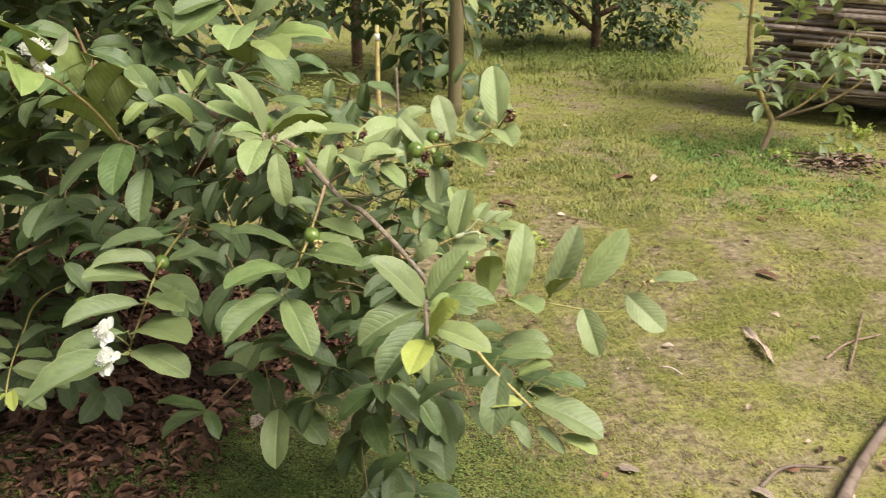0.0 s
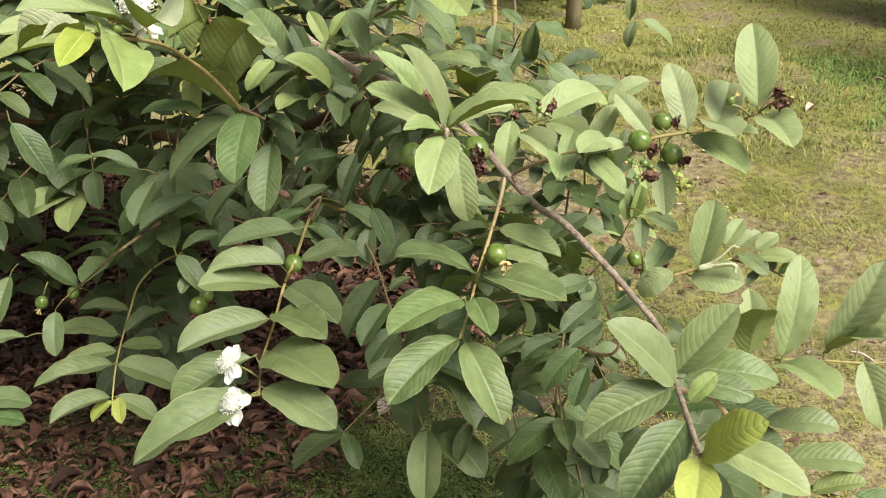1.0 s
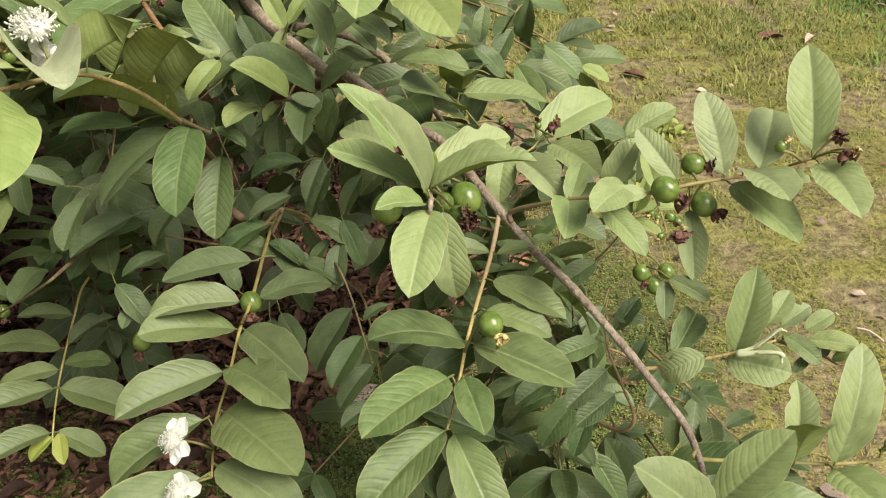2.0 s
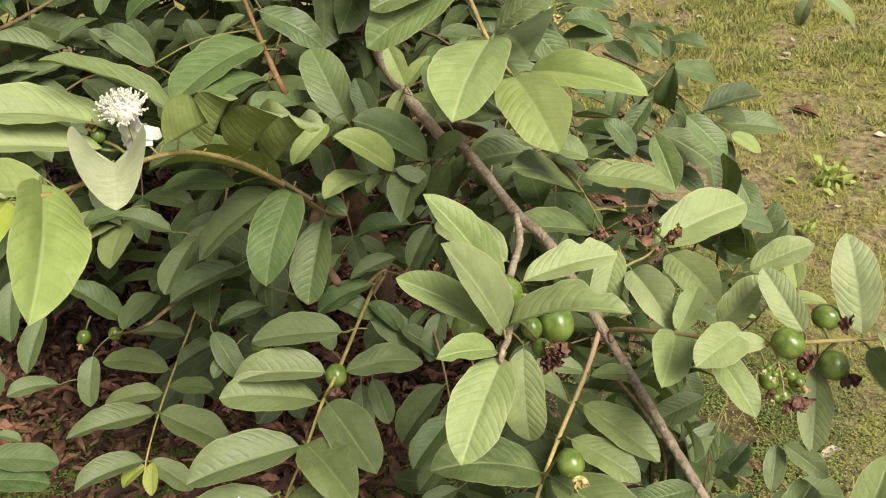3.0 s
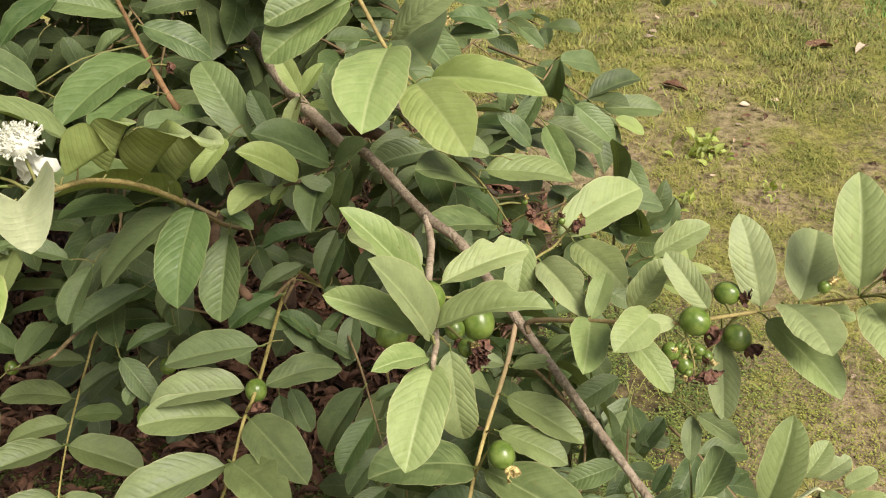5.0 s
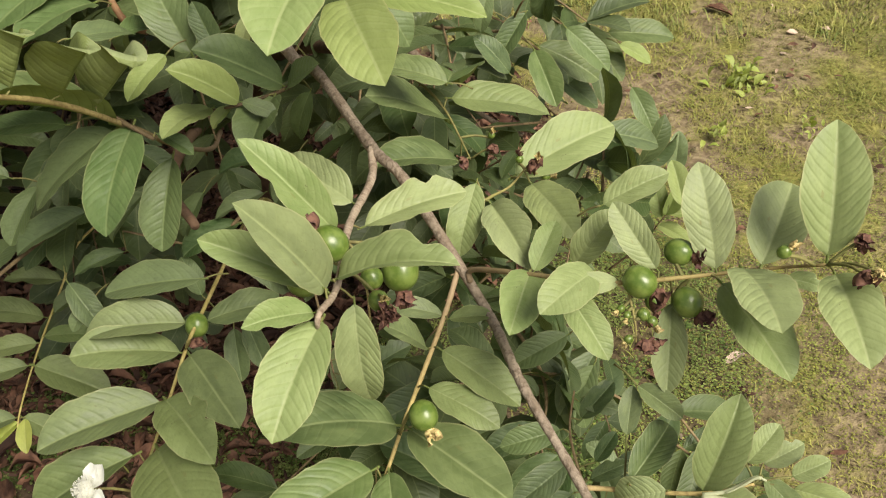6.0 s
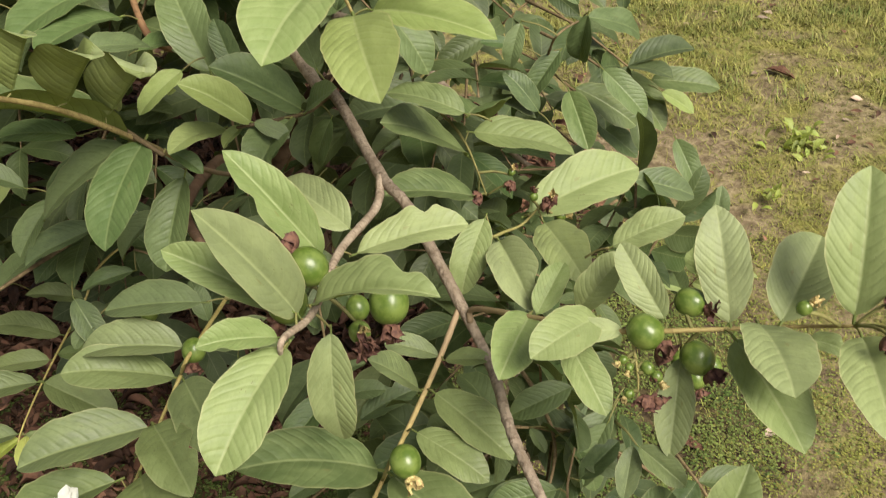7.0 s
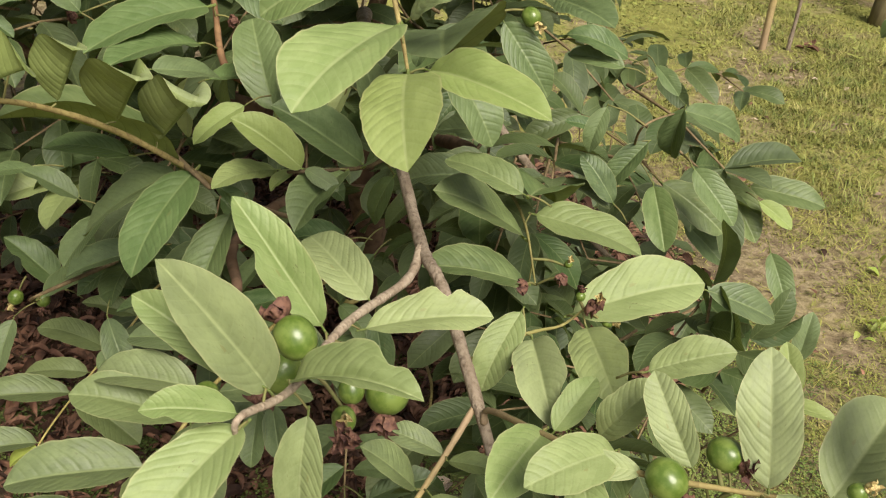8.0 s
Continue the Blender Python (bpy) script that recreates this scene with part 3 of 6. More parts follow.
def shaped_leaf(bend, nl=28, nw=12, thick=0.006, blunt=3.0, skew=1.0):
    """A leaf whose sheet is bent by bend(across, along): upper face in material 0, lower face in 1."""
    out = Soup()
    for side in (0, 1):
        verts, uvs, faces = [], [], []
        for i in range(nl + 1):
            v = i / nl
            w = half_width(v ** skew, blunt) * 0.5 if 0 < i < nl else 0.012
            for j in range(nw + 1):
                c = 2 * j / nw - 1
                x, y, z = bend(c * w * (1 + 0.02 * math.sin(15 * v + c)), v)
                verts.append(Vector((x, y, z - side * thick * (1 - c * c))))
                uvs.append((0.5 + 0.5 * c, v))
        for i in range(nl):
            for j in range(nw):
                a = i * (nw + 1) + j
                faces.append((a, a + nw + 1, a + nw + 2, a + 1) if side else (a, a + 1, a + nw + 2, a + nw + 1))
        out.add(verts, faces, uvs, side)
    return out.mesh("leaf", MATURE, UNDERSIDE)


def ease(x):
    x = min(1.0, max(0.0, x))
    return x * x * (3 - 2 * x)


def cupped(k):
    """Folded along the midrib into a cup, with a small rounded tip that rolls back."""
    roll, start = 0.075 + 0.012 * k, 0.80 + 0.03 * k

    def bend(x, v):
        a, turn = abs(x), max(0.0, v - start) / roll
        y = min(v, start) + roll * math.sin(min(turn, 2.4))
        z = -roll * (1 - math.cos(min(turn, 2.4)))
        if x > 0:
            return x, y, z - 0.30 * x * (0.55 - x) + 0.012 * math.sin(11 * v + k)
        f = ease(a / 0.16) * (1 - 0.8 * ease((v - 0.70) / 0.25))
        a *= 0.55
        return -a * (1 - (0.98 + 0.16 * k) * f), y, z + 0.9 * a * f + 0.05 * math.sin(9 * v + 2 * k) * a
    return bend


CUPPED = [shaped_leaf(cupped(k), blunt=2.6 + 0.2 * k, skew=1.25) for k in range(3)]
SADDLE = [shaped_leaf(lambda x, v: (x, v, (1.7 - 0.7 * v) * x * x - 0.7 * abs(x) ** 3 + 0.16 * v * (1 - v) + 0.05 * x * math.sin(8 * v)), blunt=2.5, skew=0.72)]
leaf_rng = random.Random(5)
stems = Soup()


def twig(points, r0, r1, blades=None, bark=None):
    s = Soup()
    tube(s, spline(points, 10), r0, r1 * 0.6, 9, 0.13, rng=leaf_rng)
    ob = part("branch", s.mesh("branch", bark if bark else DARK_TWIG if blades and r0 < 0.005 else BARK if r0 > 0.0042 else TWIG if r0 > 0.0023 else GREEN_TWIG), bush)
    BLADES[ob.name] = blades
    LINES[ob.name] = [Vector(p) for p in spline(points, 6)]
    return ob


LINES, BLADES = {}, {}


def stem_to(q, base, r=0.0011):
    """A thin stalk from the branch to a leaf, fruit or flower."""
    q, base = Vector(q), Vector(base)
    if (q - base).length > 0.004:
        mid = q.lerp(base, 0.5) + Vector((0, 0, 0.08 * (q - base).length))
        tube(stems, spline([q, mid, base], 3), r * 1.2, r, 5)


def leaf(t, base, tip, width=0.48, n=(0, -0.2, 0.95), young=0.0, arch=0, fold=0):
    m, length = leaf_matrix(base, tip, width, n)
    ob = part("leaf", leaf_rng.choice((SHAPES, FOLDED, CUPPED, SADDLE, SHAPES[4:5], SHAPES[5:9])[fold]), t, m=m)
    kind = OLD_SHADED if young < 0 else DOWNY if young > 1 else YOUNG if young > 0.65 else FRESH if young > 0.2 else SAGE if young > 0.05 else None if young > 0.01 else BLADES[t.name]
    if kind:
        ob.material_slots[0].link = "OBJECT"
        ob.material_slots[0].material = kind
    b = Vector(base)
    q = min(LINES[t.name], key=lambda p: (p - b).length)
    end = b - (Vector(tip) - b) * 0.05
    if (q - end).length > 0.045:
        q = end - (Vector(tip) - b).normalized() * 0.02 + Vector((0, 0.012, -0.008))
    stem_to(q, end, 0.0008)
    return ob


def growing_tip(points, r):
    """A downy unopened leaf, rolled lengthwise and bent at its end."""
    s = Soup()
    line = spline(points, 6)
    tube(s, line, r * 0.8, r * 0.35, 9, 0.1, rng=leaf_rng)
    tube(s, [q + Vector((0.0004, -0.8 * r, 0.7 * r)) for q in line[6:-4]], r * 0.3, r * 0.6, 7, 0.1, rng=leaf_rng)
    return part("growing_tip", s.mesh("growing_tip", DOWNY), bush, "cream downy unopened leaf")


def lathe(profile, sides=20, squash=0.0, seed=0):
    s = Soup()
    rng = random.Random(seed)
    v, f, uv = [], [], []
    lump = [1 + squash * rng.uniform(-1, 1) for _ in range(sides)]
    for i, (r, z) in enumerate(profile):
        for k in range(sides):
            a = 2 * math.pi * k / sides
            v.append(Vector((r * lump[k] * math.cos(a), r * lump[k] * math.sin(a), z)))
            uv.append((k / sides, i / len(profile)))
    for i in range(len(profile) - 1):
        for k in range(sides):
            a, b = i * sides + k, i * sides + (k + 1) % sides
            f.append((a, b, b + sides, a + sides))
    s.add(v, f, uv)
    return s


FRUIT_MESHES = []
for k in range(3):
    prof = [(0.02, -1.06)] + [(math.sin(a) * (1 + 0.03 * math.cos(2 * a)), -math.cos(a) * 1.06) for a in np.linspace(0.12, 3.02, 15)] + [(0.13, 1.03), (0.02, 0.98)]
    FRUIT_MESHES.append(lathe(prof, 22, 0.022, k).mesh("fruit", FRUIT))


def crown(seed, mat, spread, lobes=5):
    """Withered calyx lobes, curled and creased round the fruit's end."""
    rng = random.Random(seed)
    s = Soup()
    for k in range(lobes):
        a = 6.283 * k / lobes + rng.uniform(-0.35, 0.35)
        out, ln = spread * rng.uniform(0.6, 1.3), rng.uniform(0.55, 1.0)
        v, f, uv, _ = blade(rng.uniform(-0.25, 0.3), rng.uniform(0.3, 1.3), 0.16, rng.uniform(-1.6, 1.6), 7, 4, 0, seed * 7 + k, stalk=False)
        m = Matrix.Rotation(a, 4, "Z") @ Matrix.Translation((0, 0.16, 0.93)) @ Matrix.Rotation(1.25 - out, 4, "X") @ Matrix.Diagonal((0.45, ln, ln, 1))
        s.add([m @ p for p in v], f, uv)
    ring = [(0.10, 0.90), (0.27, 0.93), (0.29, 1.06), (0.18, 1.10), (0.10, 0.98)]
    c = lathe(ring, 10, 0.12, seed)
    s.add(c.v, c.f, c.uv)
    return s.mesh("calyx", mat)


CROWNS = [crown(k, CALYX, 0.36, 9) for k in range(5)]
PALE_CROWNS = [crown(10 + k, CALYX_PALE, 0.15, 4) for k in range(2)]


def turn_to(d, spin=0.0):
    return Vector(d).normalized().to_track_quat("Z", "Y").to_matrix().to_4x4() @ Matrix.Rotation(spin, 4, "Z")


def fruit(at, q, r, d, yellow=0.0):
    m = Matrix.Translation(at) @ turn_to(d, leaf_rng.uniform(0, 6)) @ Matrix.Scale(r, 4)
    ob = part("fruit", leaf_rng.choice(FRUIT_MESHES), bush, "small round green guava", m)
    pale = yellow > 0.6
    k = 1.2 if r > 0.008 else 1.7
    part("calyx", leaf_rng.choice(PALE_CROWNS if pale else CROWNS), ob, "yellowish calyx" if pale else "withered dark brown calyx", Matrix.Scale(k, 4) @ Matrix.Translation((0, 0, 0.95 / k - 0.93)))
    end = Vector(at) - Vector(d).normalized() * r
    if (Vector(q) - end).length > 0.06:
        q = end - Vector(d).normalized() * 0.025
    stem_to(q, end, 0.0013)
    return ob


def dried_flower(at, q, pale=False):
    """Spent blossom: brown crumpled sepals with a few pale threads."""
    m = Matrix.Translation(Vector(at)) @ turn_to((leaf_rng.uniform(-.4, .6), -0.4, leaf_rng.uniform(-0.6, 0.4))) @ Matrix.Scale(0.0095 if pale else 0.013, 4) @ Matrix.Translation((0, 0, -1.15))
    ob = part("spent_flower", leaf_rng.choice(PALE_CROWNS if pale else CROWNS), bush, "cream and yellow spent flower" if pale else "withered brown spent flower", m)
    stem_to(q, at, 0.0010)
    return ob


def petal_mesh(seed):
    v, f, uv, _ = blade(-0.12, 0.5, 0.09, 0.4 * (seed - 1), 7, 4, 0, seed, stalk=False)
    s = Soup()
    s.add([Vector((p.x, p.y, p.z + 0.35 * p.y * p.y)) for p in v], f, uv)
    return s.mesh("petal", PETAL)


def stamen_mesh(seed):
    rng = random.Random(seed)
    s = Soup()
    for k in range(250):
        a, e = rng.uniform(0, 6.283), rng.uniform(0.05, 1.25) ** 0.8
        d = Vector((math.sin(e) * math.cos(a), math.sin(e) * math.sin(a), math.cos(e)))
        ln = rng.uniform(0.45, 0.72)
        tube(s, [Vector((0, 0, 0)) + d * 0.1, d * ln * 0.6 + Vector((0, 0, 0.03)), d * ln], 0.024, 0.018, 3)
        r = 0.042
        p = d * ln
        s.add([p + Vector(o) * r for o in ((1, 0, 0), (-0.5, 0.87, 0), (-0.5, -0.87, 0), (0, 0, 1.2), (0, 0, -1.2))], [(0, 1, 3), (1, 2, 3), (2, 0, 3), (1, 0, 4), (2, 1, 4), (0, 2, 4)])
    core = lathe([(0.02, 0.05), (0.28, 0.10), (0.44, 0.24), (0.38, 0.42), (0.18, 0.52), (0.02, 0.54)], 14, 0.12, seed)
    s.add(core.v, core.f, core.uv)
    return s.mesh("stamens", STAMEN)


PETALS = [petal_mesh(k) for k in range(3)]
STAMENS = [stamen_mesh(k) for k in range(2)]


def flower(at, q, upright=False):
    d = (0.12, -0.30, 0.9) if upright else (-0.25, -0.55, 0.65)
    size = 0.035 if upright else 0.0235
    m = Matrix.Translation(Vector(at) - Vector(d).normalized() * 0.004) @ turn_to(d, leaf_rng.uniform(0, 6)) @ Matrix.Scale(size, 4)
    ob = part("flower", STAMENS[0 if upright else 1], bush, "open white guava flower with a brush of stamens", m)
    for k in range(5):
        droop = -1.42 if upright else -0.45
        part("petal", PETALS[k % 3], ob, m=Matrix.Rotation(6.283 * k / 5 + leaf_rng.uniform(-0.4, 0.4), 4, "Z") @ Matrix.Rotation(droop + leaf_rng.uniform(-0.5, 0.35) * (0.6 if upright else 1.0), 4, "X") @ Matrix.Diagonal((leaf_rng.uniform(0.62, 0.80) * (0.82 if upright else 1.1), leaf_rng.uniform(0.8, 1.15) * (1.0 if upright else 0.98), 1.0, 1)))
    stem_to(q, at, 0.0013)
    return ob


# main
t = twig([(-0.449, 1.758, 0.841), (-0.39, 1.675, 0.869), (-0.303, 1.561, 0.863), (-0.263, 1.522, 0.859), (-0.2, 1.465, 0.813), (-0.16, 1.42, 0.79), (-0.128, 1.349, 0.801), (-0.082, 1.293, 0.778), (-0.059, 1.264, 0.764), (-0.028, 1.22, 0.742), (-0.025, 1.116, 0.748), (-0.02, 1.018, 0.754)], 0.0060, 0.0040)
leaf(t, (-0.028, 1.122, 0.751), (-0.093, 1.112, 0.819), n=(0,-.4,.8))
leaf(t, (-0.023, 1.143, 0.748), (0.028, 1.162, 0.813), n=(0,-.4,.8))
leaf(t, (-0.032, 1.116, 0.748), (-0.11, 1.08, 0.715), n=(0,-.4,.8))
leaf(t, (-0.026, 1.064, 0.751), (-0.077, 1.004, 0.705), n=(0,-.4,.8))
leaf(t, (-0.019, 1.013, 0.758), (0.014, 0.984, 0.818), n=(0,-.4,.8), young=1)
leaf(t, (-0.01, 1.006, 0.775), (0.053, 0.971, 0.762), n=(0,-.4,.8), young=.4)
leaf(t, (-0.022, 1.013, 0.755), (-0.038, 0.94, 0.751), n=(0,-.4,.8), young=1)
leaf(t, (-0.019, 1.128, 0.752), (0.041, 1.109, 0.751), n=(0,-.4,.8))
leaf(t, (-0.018, 1.095, 0.75), (0.004, 1.106, 0.775), n=(0,-.4,.8), young=.5)
leaf(t, (-0.016, 1.146, 0.749), (0.065, 1.127, 0.758), n=(0,-.4,.8))
# hero
t = twig([(-0.303, 1.559, 0.864), (-0.291, 1.514, 0.861), (-0.276, 1.399, 0.898), (-0.257, 1.309, 0.917), (-0.251, 1.257, 0.941), (-0.252, 1.253, 0.927)], 0.0043, 0.0024)
leaf(t, (-0.278, 1.372, 0.913), (-0.341, 1.368, 0.99), .35, n=(.15,-.4,.8), young=.1)
leaf(t, (-0.29, 1.452, 0.88), (-0.367, 1.488, 0.89), .46, n=(.15,-.4,.8), young=.1)
leaf(t, (-0.258, 1.29, 0.931), (-0.293, 1.253, 1.025), .36, n=(.15,-.4,.8), young=.1)
leaf(t, (-0.26, 1.285, 0.938), (-0.332, 1.271, 0.978), .32, n=(.15,-.4,.8), young=.1)
leaf(t, (-0.257, 1.261, 0.937), (-0.288, 1.226, 0.953), .42, n=(.15,-.4,.8), young=.1)
leaf(t, (-0.251, 1.258, 0.933), (-0.26, 1.181, 0.905), .5, n=(0,-.6,.5), young=.1)
leaf(t, (-0.266, 1.408, 0.892), (-0.192, 1.453, 0.905), .42, n=(0,-.3,.9), young=.1, fold=4)
leaf(t, (-0.257, 1.313, 0.921), (-0.172, 1.302, 0.961), .38, n=(0,-.2,1), young=.1)
leaf(t, (-0.246, 1.31, 0.901), (-0.232, 1.284, 0.829), .44, n=(0,-.7,.4), young=.1)
fruit((-0.265, 1.325, 0.941), (-0.259, 1.318, 0.915), .0130, (-.6,.1,.4))
fruit((-0.231, 1.379, 0.875), (-0.27, 1.372, 0.904), .0152, (.2,-.5,-.6))
fruit((-0.235, 1.332, 0.886), (-0.263, 1.336, 0.911), .0078, (.5,-.5,-.5))
fruit((-0.302, 1.359, 0.873), (-0.262, 1.339, 0.908), .0145, (-.3,-.5,-.6))
fruit((-0.249, 1.363, 0.879), (-0.270, 1.372, 0.904), .0090, (.3,-.5,-.6))
dried_flower((-0.221, 1.314, 0.894), (-0.235, 1.332, 0.892))
dried_flower((-0.226, 1.318, 0.884), (-0.235, 1.332, 0.892))
dried_flower((-0.228, 1.322, 0.898), (-0.235, 1.332, 0.892), True)
# fruiting down
t = twig([(-0.200, 1.466, 0.812), (-0.206, 1.429, 0.785), (-0.22, 1.391, 0.74), (-0.227, 1.35, 0.724), (-0.231, 1.306, 0.714), (-0.238, 1.254, 0.702)], 0.0027, 0.002)
leaf(t, (-0.208, 1.429, 0.784), (-0.253, 1.423, 0.792))
leaf(t, (-0.201, 1.425, 0.785), (-0.163, 1.427, 0.794))
leaf(t, (-0.218, 1.406, 0.765), (-0.25, 1.382, 0.812))
leaf(t, (-0.203, 1.405, 0.765), (-0.129, 1.37, 0.75))
leaf(t, (-0.208, 1.371, 0.753), (-0.143, 1.349, 0.745))
leaf(t, (-0.229, 1.336, 0.741), (-0.306, 1.268, 0.797))
leaf(t, (-0.217, 1.336, 0.738), (-0.123, 1.281, 0.74))
leaf(t, (-0.241, 1.297, 0.727), (-0.308, 1.208, 0.734))
leaf(t, (-0.226, 1.297, 0.728), (-0.203, 1.228, 0.726))
leaf(t, (-0.24, 1.254, 0.701), (-0.307, 1.179, 0.664))
leaf(t, (-0.232, 1.254, 0.697), (-0.186, 1.186, 0.641))
fruit((-0.203, 1.327, 0.770), (-0.228, 1.341, 0.722), .0122, (.5,-.6,-.5), yellow=1)
# flowering low
t = twig([(-0.494, 1.805, 0.617), (-0.467, 1.74, 0.633), (-0.476, 1.719, 0.637), (-0.524, 1.746, 0.629), (-0.49, 1.494, 0.663), (-0.503, 1.472, 0.631), (-0.505, 1.417, 0.602), (-0.515, 1.382, 0.565), (-0.485, 1.281, 0.588)], 0.0032, 0.002, bark=GOLD_TWIG)
leaf(t, (-0.483, 1.5, 0.658), (-0.406, 1.551, 0.651))
leaf(t, (-0.506, 1.493, 0.656), (-0.605, 1.453, 0.658))
leaf(t, (-0.509, 1.473, 0.63), (-0.605, 1.424, 0.657))
leaf(t, (-0.496, 1.47, 0.631), (-0.409, 1.391, 0.627))
leaf(t, (-0.511, 1.418, 0.611), (-0.608, 1.338, 0.609))
leaf(t, (-0.5, 1.414, 0.621), (-0.412, 1.339, 0.638))
leaf(t, (-0.523, 1.368, 0.582), (-0.614, 1.303, 0.54))
leaf(t, (-0.5, 1.378, 0.585), (-0.39, 1.266, 0.621))
leaf(t, (-0.495, 1.277, 0.59), (-0.611, 1.187, 0.551), fold=4)
leaf(t, (-0.485, 1.301, 0.584), (-0.385, 1.252, 0.57))
fruit((-0.492, 1.491, 0.657), (-0.493, 1.49, 0.656), .0128, (.2,-.5,-.6))
flower((-0.527, 1.298, 0.619), (-0.5, 1.331, 0.576))
flower((-0.508, 1.249, 0.597), (-0.485, 1.281, 0.588))
# left low
t = twig([(-0.87, 1.996, 0.405), (-0.893, 1.908, 0.419), (-0.911, 1.845, 0.407), (-0.922, 1.812, 0.367), (-0.903, 1.74, 0.364), (-0.866, 1.63, 0.371), (-0.828, 1.537, 0.379), (-0.818, 1.504, 0.36)], 0.0024, 0.0017, bark=GOLD_TWIG)
leaf(t, (-0.926, 1.811, 0.368), (-0.998, 1.771, 0.39))
leaf(t, (-0.9, 1.741, 0.363), (-0.844, 1.797, 0.383))
leaf(t, (-0.883, 1.687, 0.368), (-0.82, 1.715, 0.357))
leaf(t, (-0.907, 1.726, 0.367), (-0.995, 1.684, 0.401))
leaf(t, (-0.868, 1.621, 0.376), (-0.955, 1.527, 0.391), .42)
leaf(t, (-0.886, 1.671, 0.369), (-0.955, 1.619, 0.375))
leaf(t, (-0.86, 1.625, 0.373), (-0.753, 1.63, 0.331), .52)
leaf(t, (-0.83, 1.529, 0.377), (-0.889, 1.451, 0.385))
leaf(t, (-0.822, 1.533, 0.375), (-0.756, 1.53, 0.339))
leaf(t, (-0.825, 1.526, 0.372), (-0.849, 1.495, 0.353), .6, young=.7)
leaf(t, (-0.815, 1.529, 0.378), (-0.796, 1.49, 0.357), young=.7)
# arching flower
t = twig([(-0.641, 1.904, 0.628), (-0.612, 1.816, 0.659), (-0.59, 1.70, 0.74), (-0.573, 1.588, 0.838), (-0.577, 1.50, 0.915), (-0.582, 1.43, 0.962), (-0.577, 1.37, 0.99), (-0.57, 1.30, 1.013), (-0.566, 1.244, 1.029), (-0.57, 1.195, 1.045)], 0.0036, 0.0026)
leaf(t, (-0.608, 1.372, 1.006), (-0.703, 1.306, 1.041), .42, young=.1)
leaf(t, (-0.612, 1.345, 1.004), (-0.712, 1.275, 1.027), .40, young=.1)
leaf(t, (-0.580, 1.410, 1.010), (-0.650, 1.346, 1.080), .32, n=(-.16,-.28,.85))
# pale downy colour here stands in for sky gloss on the upper face
leaf(t, (-0.556, 1.286, 1.030), (-0.490, 1.196, 1.052), .44, n=(.15,-.1,1), young=2, fold=3)
leaf(t, (-0.580, 1.236, 1.036), (-0.504, 1.119, 1.020), .36, n=(.59,.2,.76), young=.3, fold=5)
leaf(t, (-0.572, 1.374, 1.000), (-0.536, 1.400, 1.018), 1.40, n=(-.42,.75,.08), young=.1, fold=2)
leaf(t, (-0.578, 1.446, 0.962), (-0.543, 1.446, 1.022), .84, n=(-.42,.75,.08), young=.1, fold=2)
leaf(t, (-0.572, 1.498, 0.928), (-0.505, 1.467, 1.000), .78, n=(-.42,.75,.08), young=.1, fold=2)
leaf(t, (-0.570, 1.543, 0.892), (-0.497, 1.527, 0.969), .72, n=(-.42,.75,.08), young=.1, fold=2)
leaf(t, (-0.580, 1.572, 0.852), (-0.634, 1.436, 0.945), .40, n=(.2,.45,.8))
leaf(t, (-0.578, 1.238, 1.028), (-0.690, 1.230, 1.010), .44, n=(-.1,-.2,.9), young=.3)
leaf(t, (-0.570, 1.194, 1.047), (-0.567, 1.134, 1.033), .44, n=(.5,.0,.8), young=1)
leaf(t, (-0.572, 1.196, 1.047), (-0.630, 1.175, 1.040), .30, n=(.2,-.4,.8), young=2, fold=1)
leaf(t, (-0.571, 1.193, 1.047), (-0.592, 1.160, 1.052), .30, n=(.4,-.2,.8), young=2, fold=1)
flower((-0.597, 1.363, 1.031), (-0.578, 1.345, 0.999), True)
fruit((-0.620, 1.353, 1.012), (-0.580, 1.340, 1.000), .006, (-.2,-.2,.8), yellow=1)
# arch under
t = twig([(-0.583, 1.575, 0.858), (-0.538, 1.57, 0.839), (-0.563, 1.579, 0.846)], 0.003, 0.002, OLD_SHADED)
leaf(t, (-0.564, 1.579, 0.845), (-0.556, 1.473, 0.787), young=-1)
leaf(t, (-0.586, 1.576, 0.838), (-0.668, 1.523, 0.765))
leaf(t, (-0.541, 1.601, 0.794), (-0.542, 1.538, 0.714))
leaf(t, (-0.62, 1.552, 0.857), (-0.686, 1.509, 0.865))
leaf(t, (-0.535, 1.574, 0.843), (-0.499, 1.575, 0.822))
# top young
t = twig([(-0.469, 1.739, 1.097), (-0.417, 1.66, 1.102), (-0.376, 1.603, 1.087), (-0.339, 1.568, 1.043), (-0.305, 1.521, 1.03)], 0.0035, 0.002)
leaf(t, (-0.333, 1.549, 1.051), (-0.332, 1.417, 1.035), .48, n=(0,-.5,.7), young=.1)
leaf(t, (-0.303, 1.516, 1.032), (-0.245, 1.411, 1.024), .46, n=(.1,-.55,.65), young=.35)
leaf(t, (-0.29, 1.525, 1.035), (-0.185, 1.49, 1.04), .34, n=(0,-.5,.7), young=.6)
leaf(t, (-0.378, 1.596, 1.077), (-0.451, 1.541, 1.037), .5, n=(0,-.5,.7))
leaf(t, (-0.334, 1.574, 1.051), (-0.271, 1.572, 1.101), .45, n=(0,-.5,.7))
leaf(t, (-0.382, 1.602, 1.089), (-0.449, 1.551, 1.069), n=(0,-.5,.7))
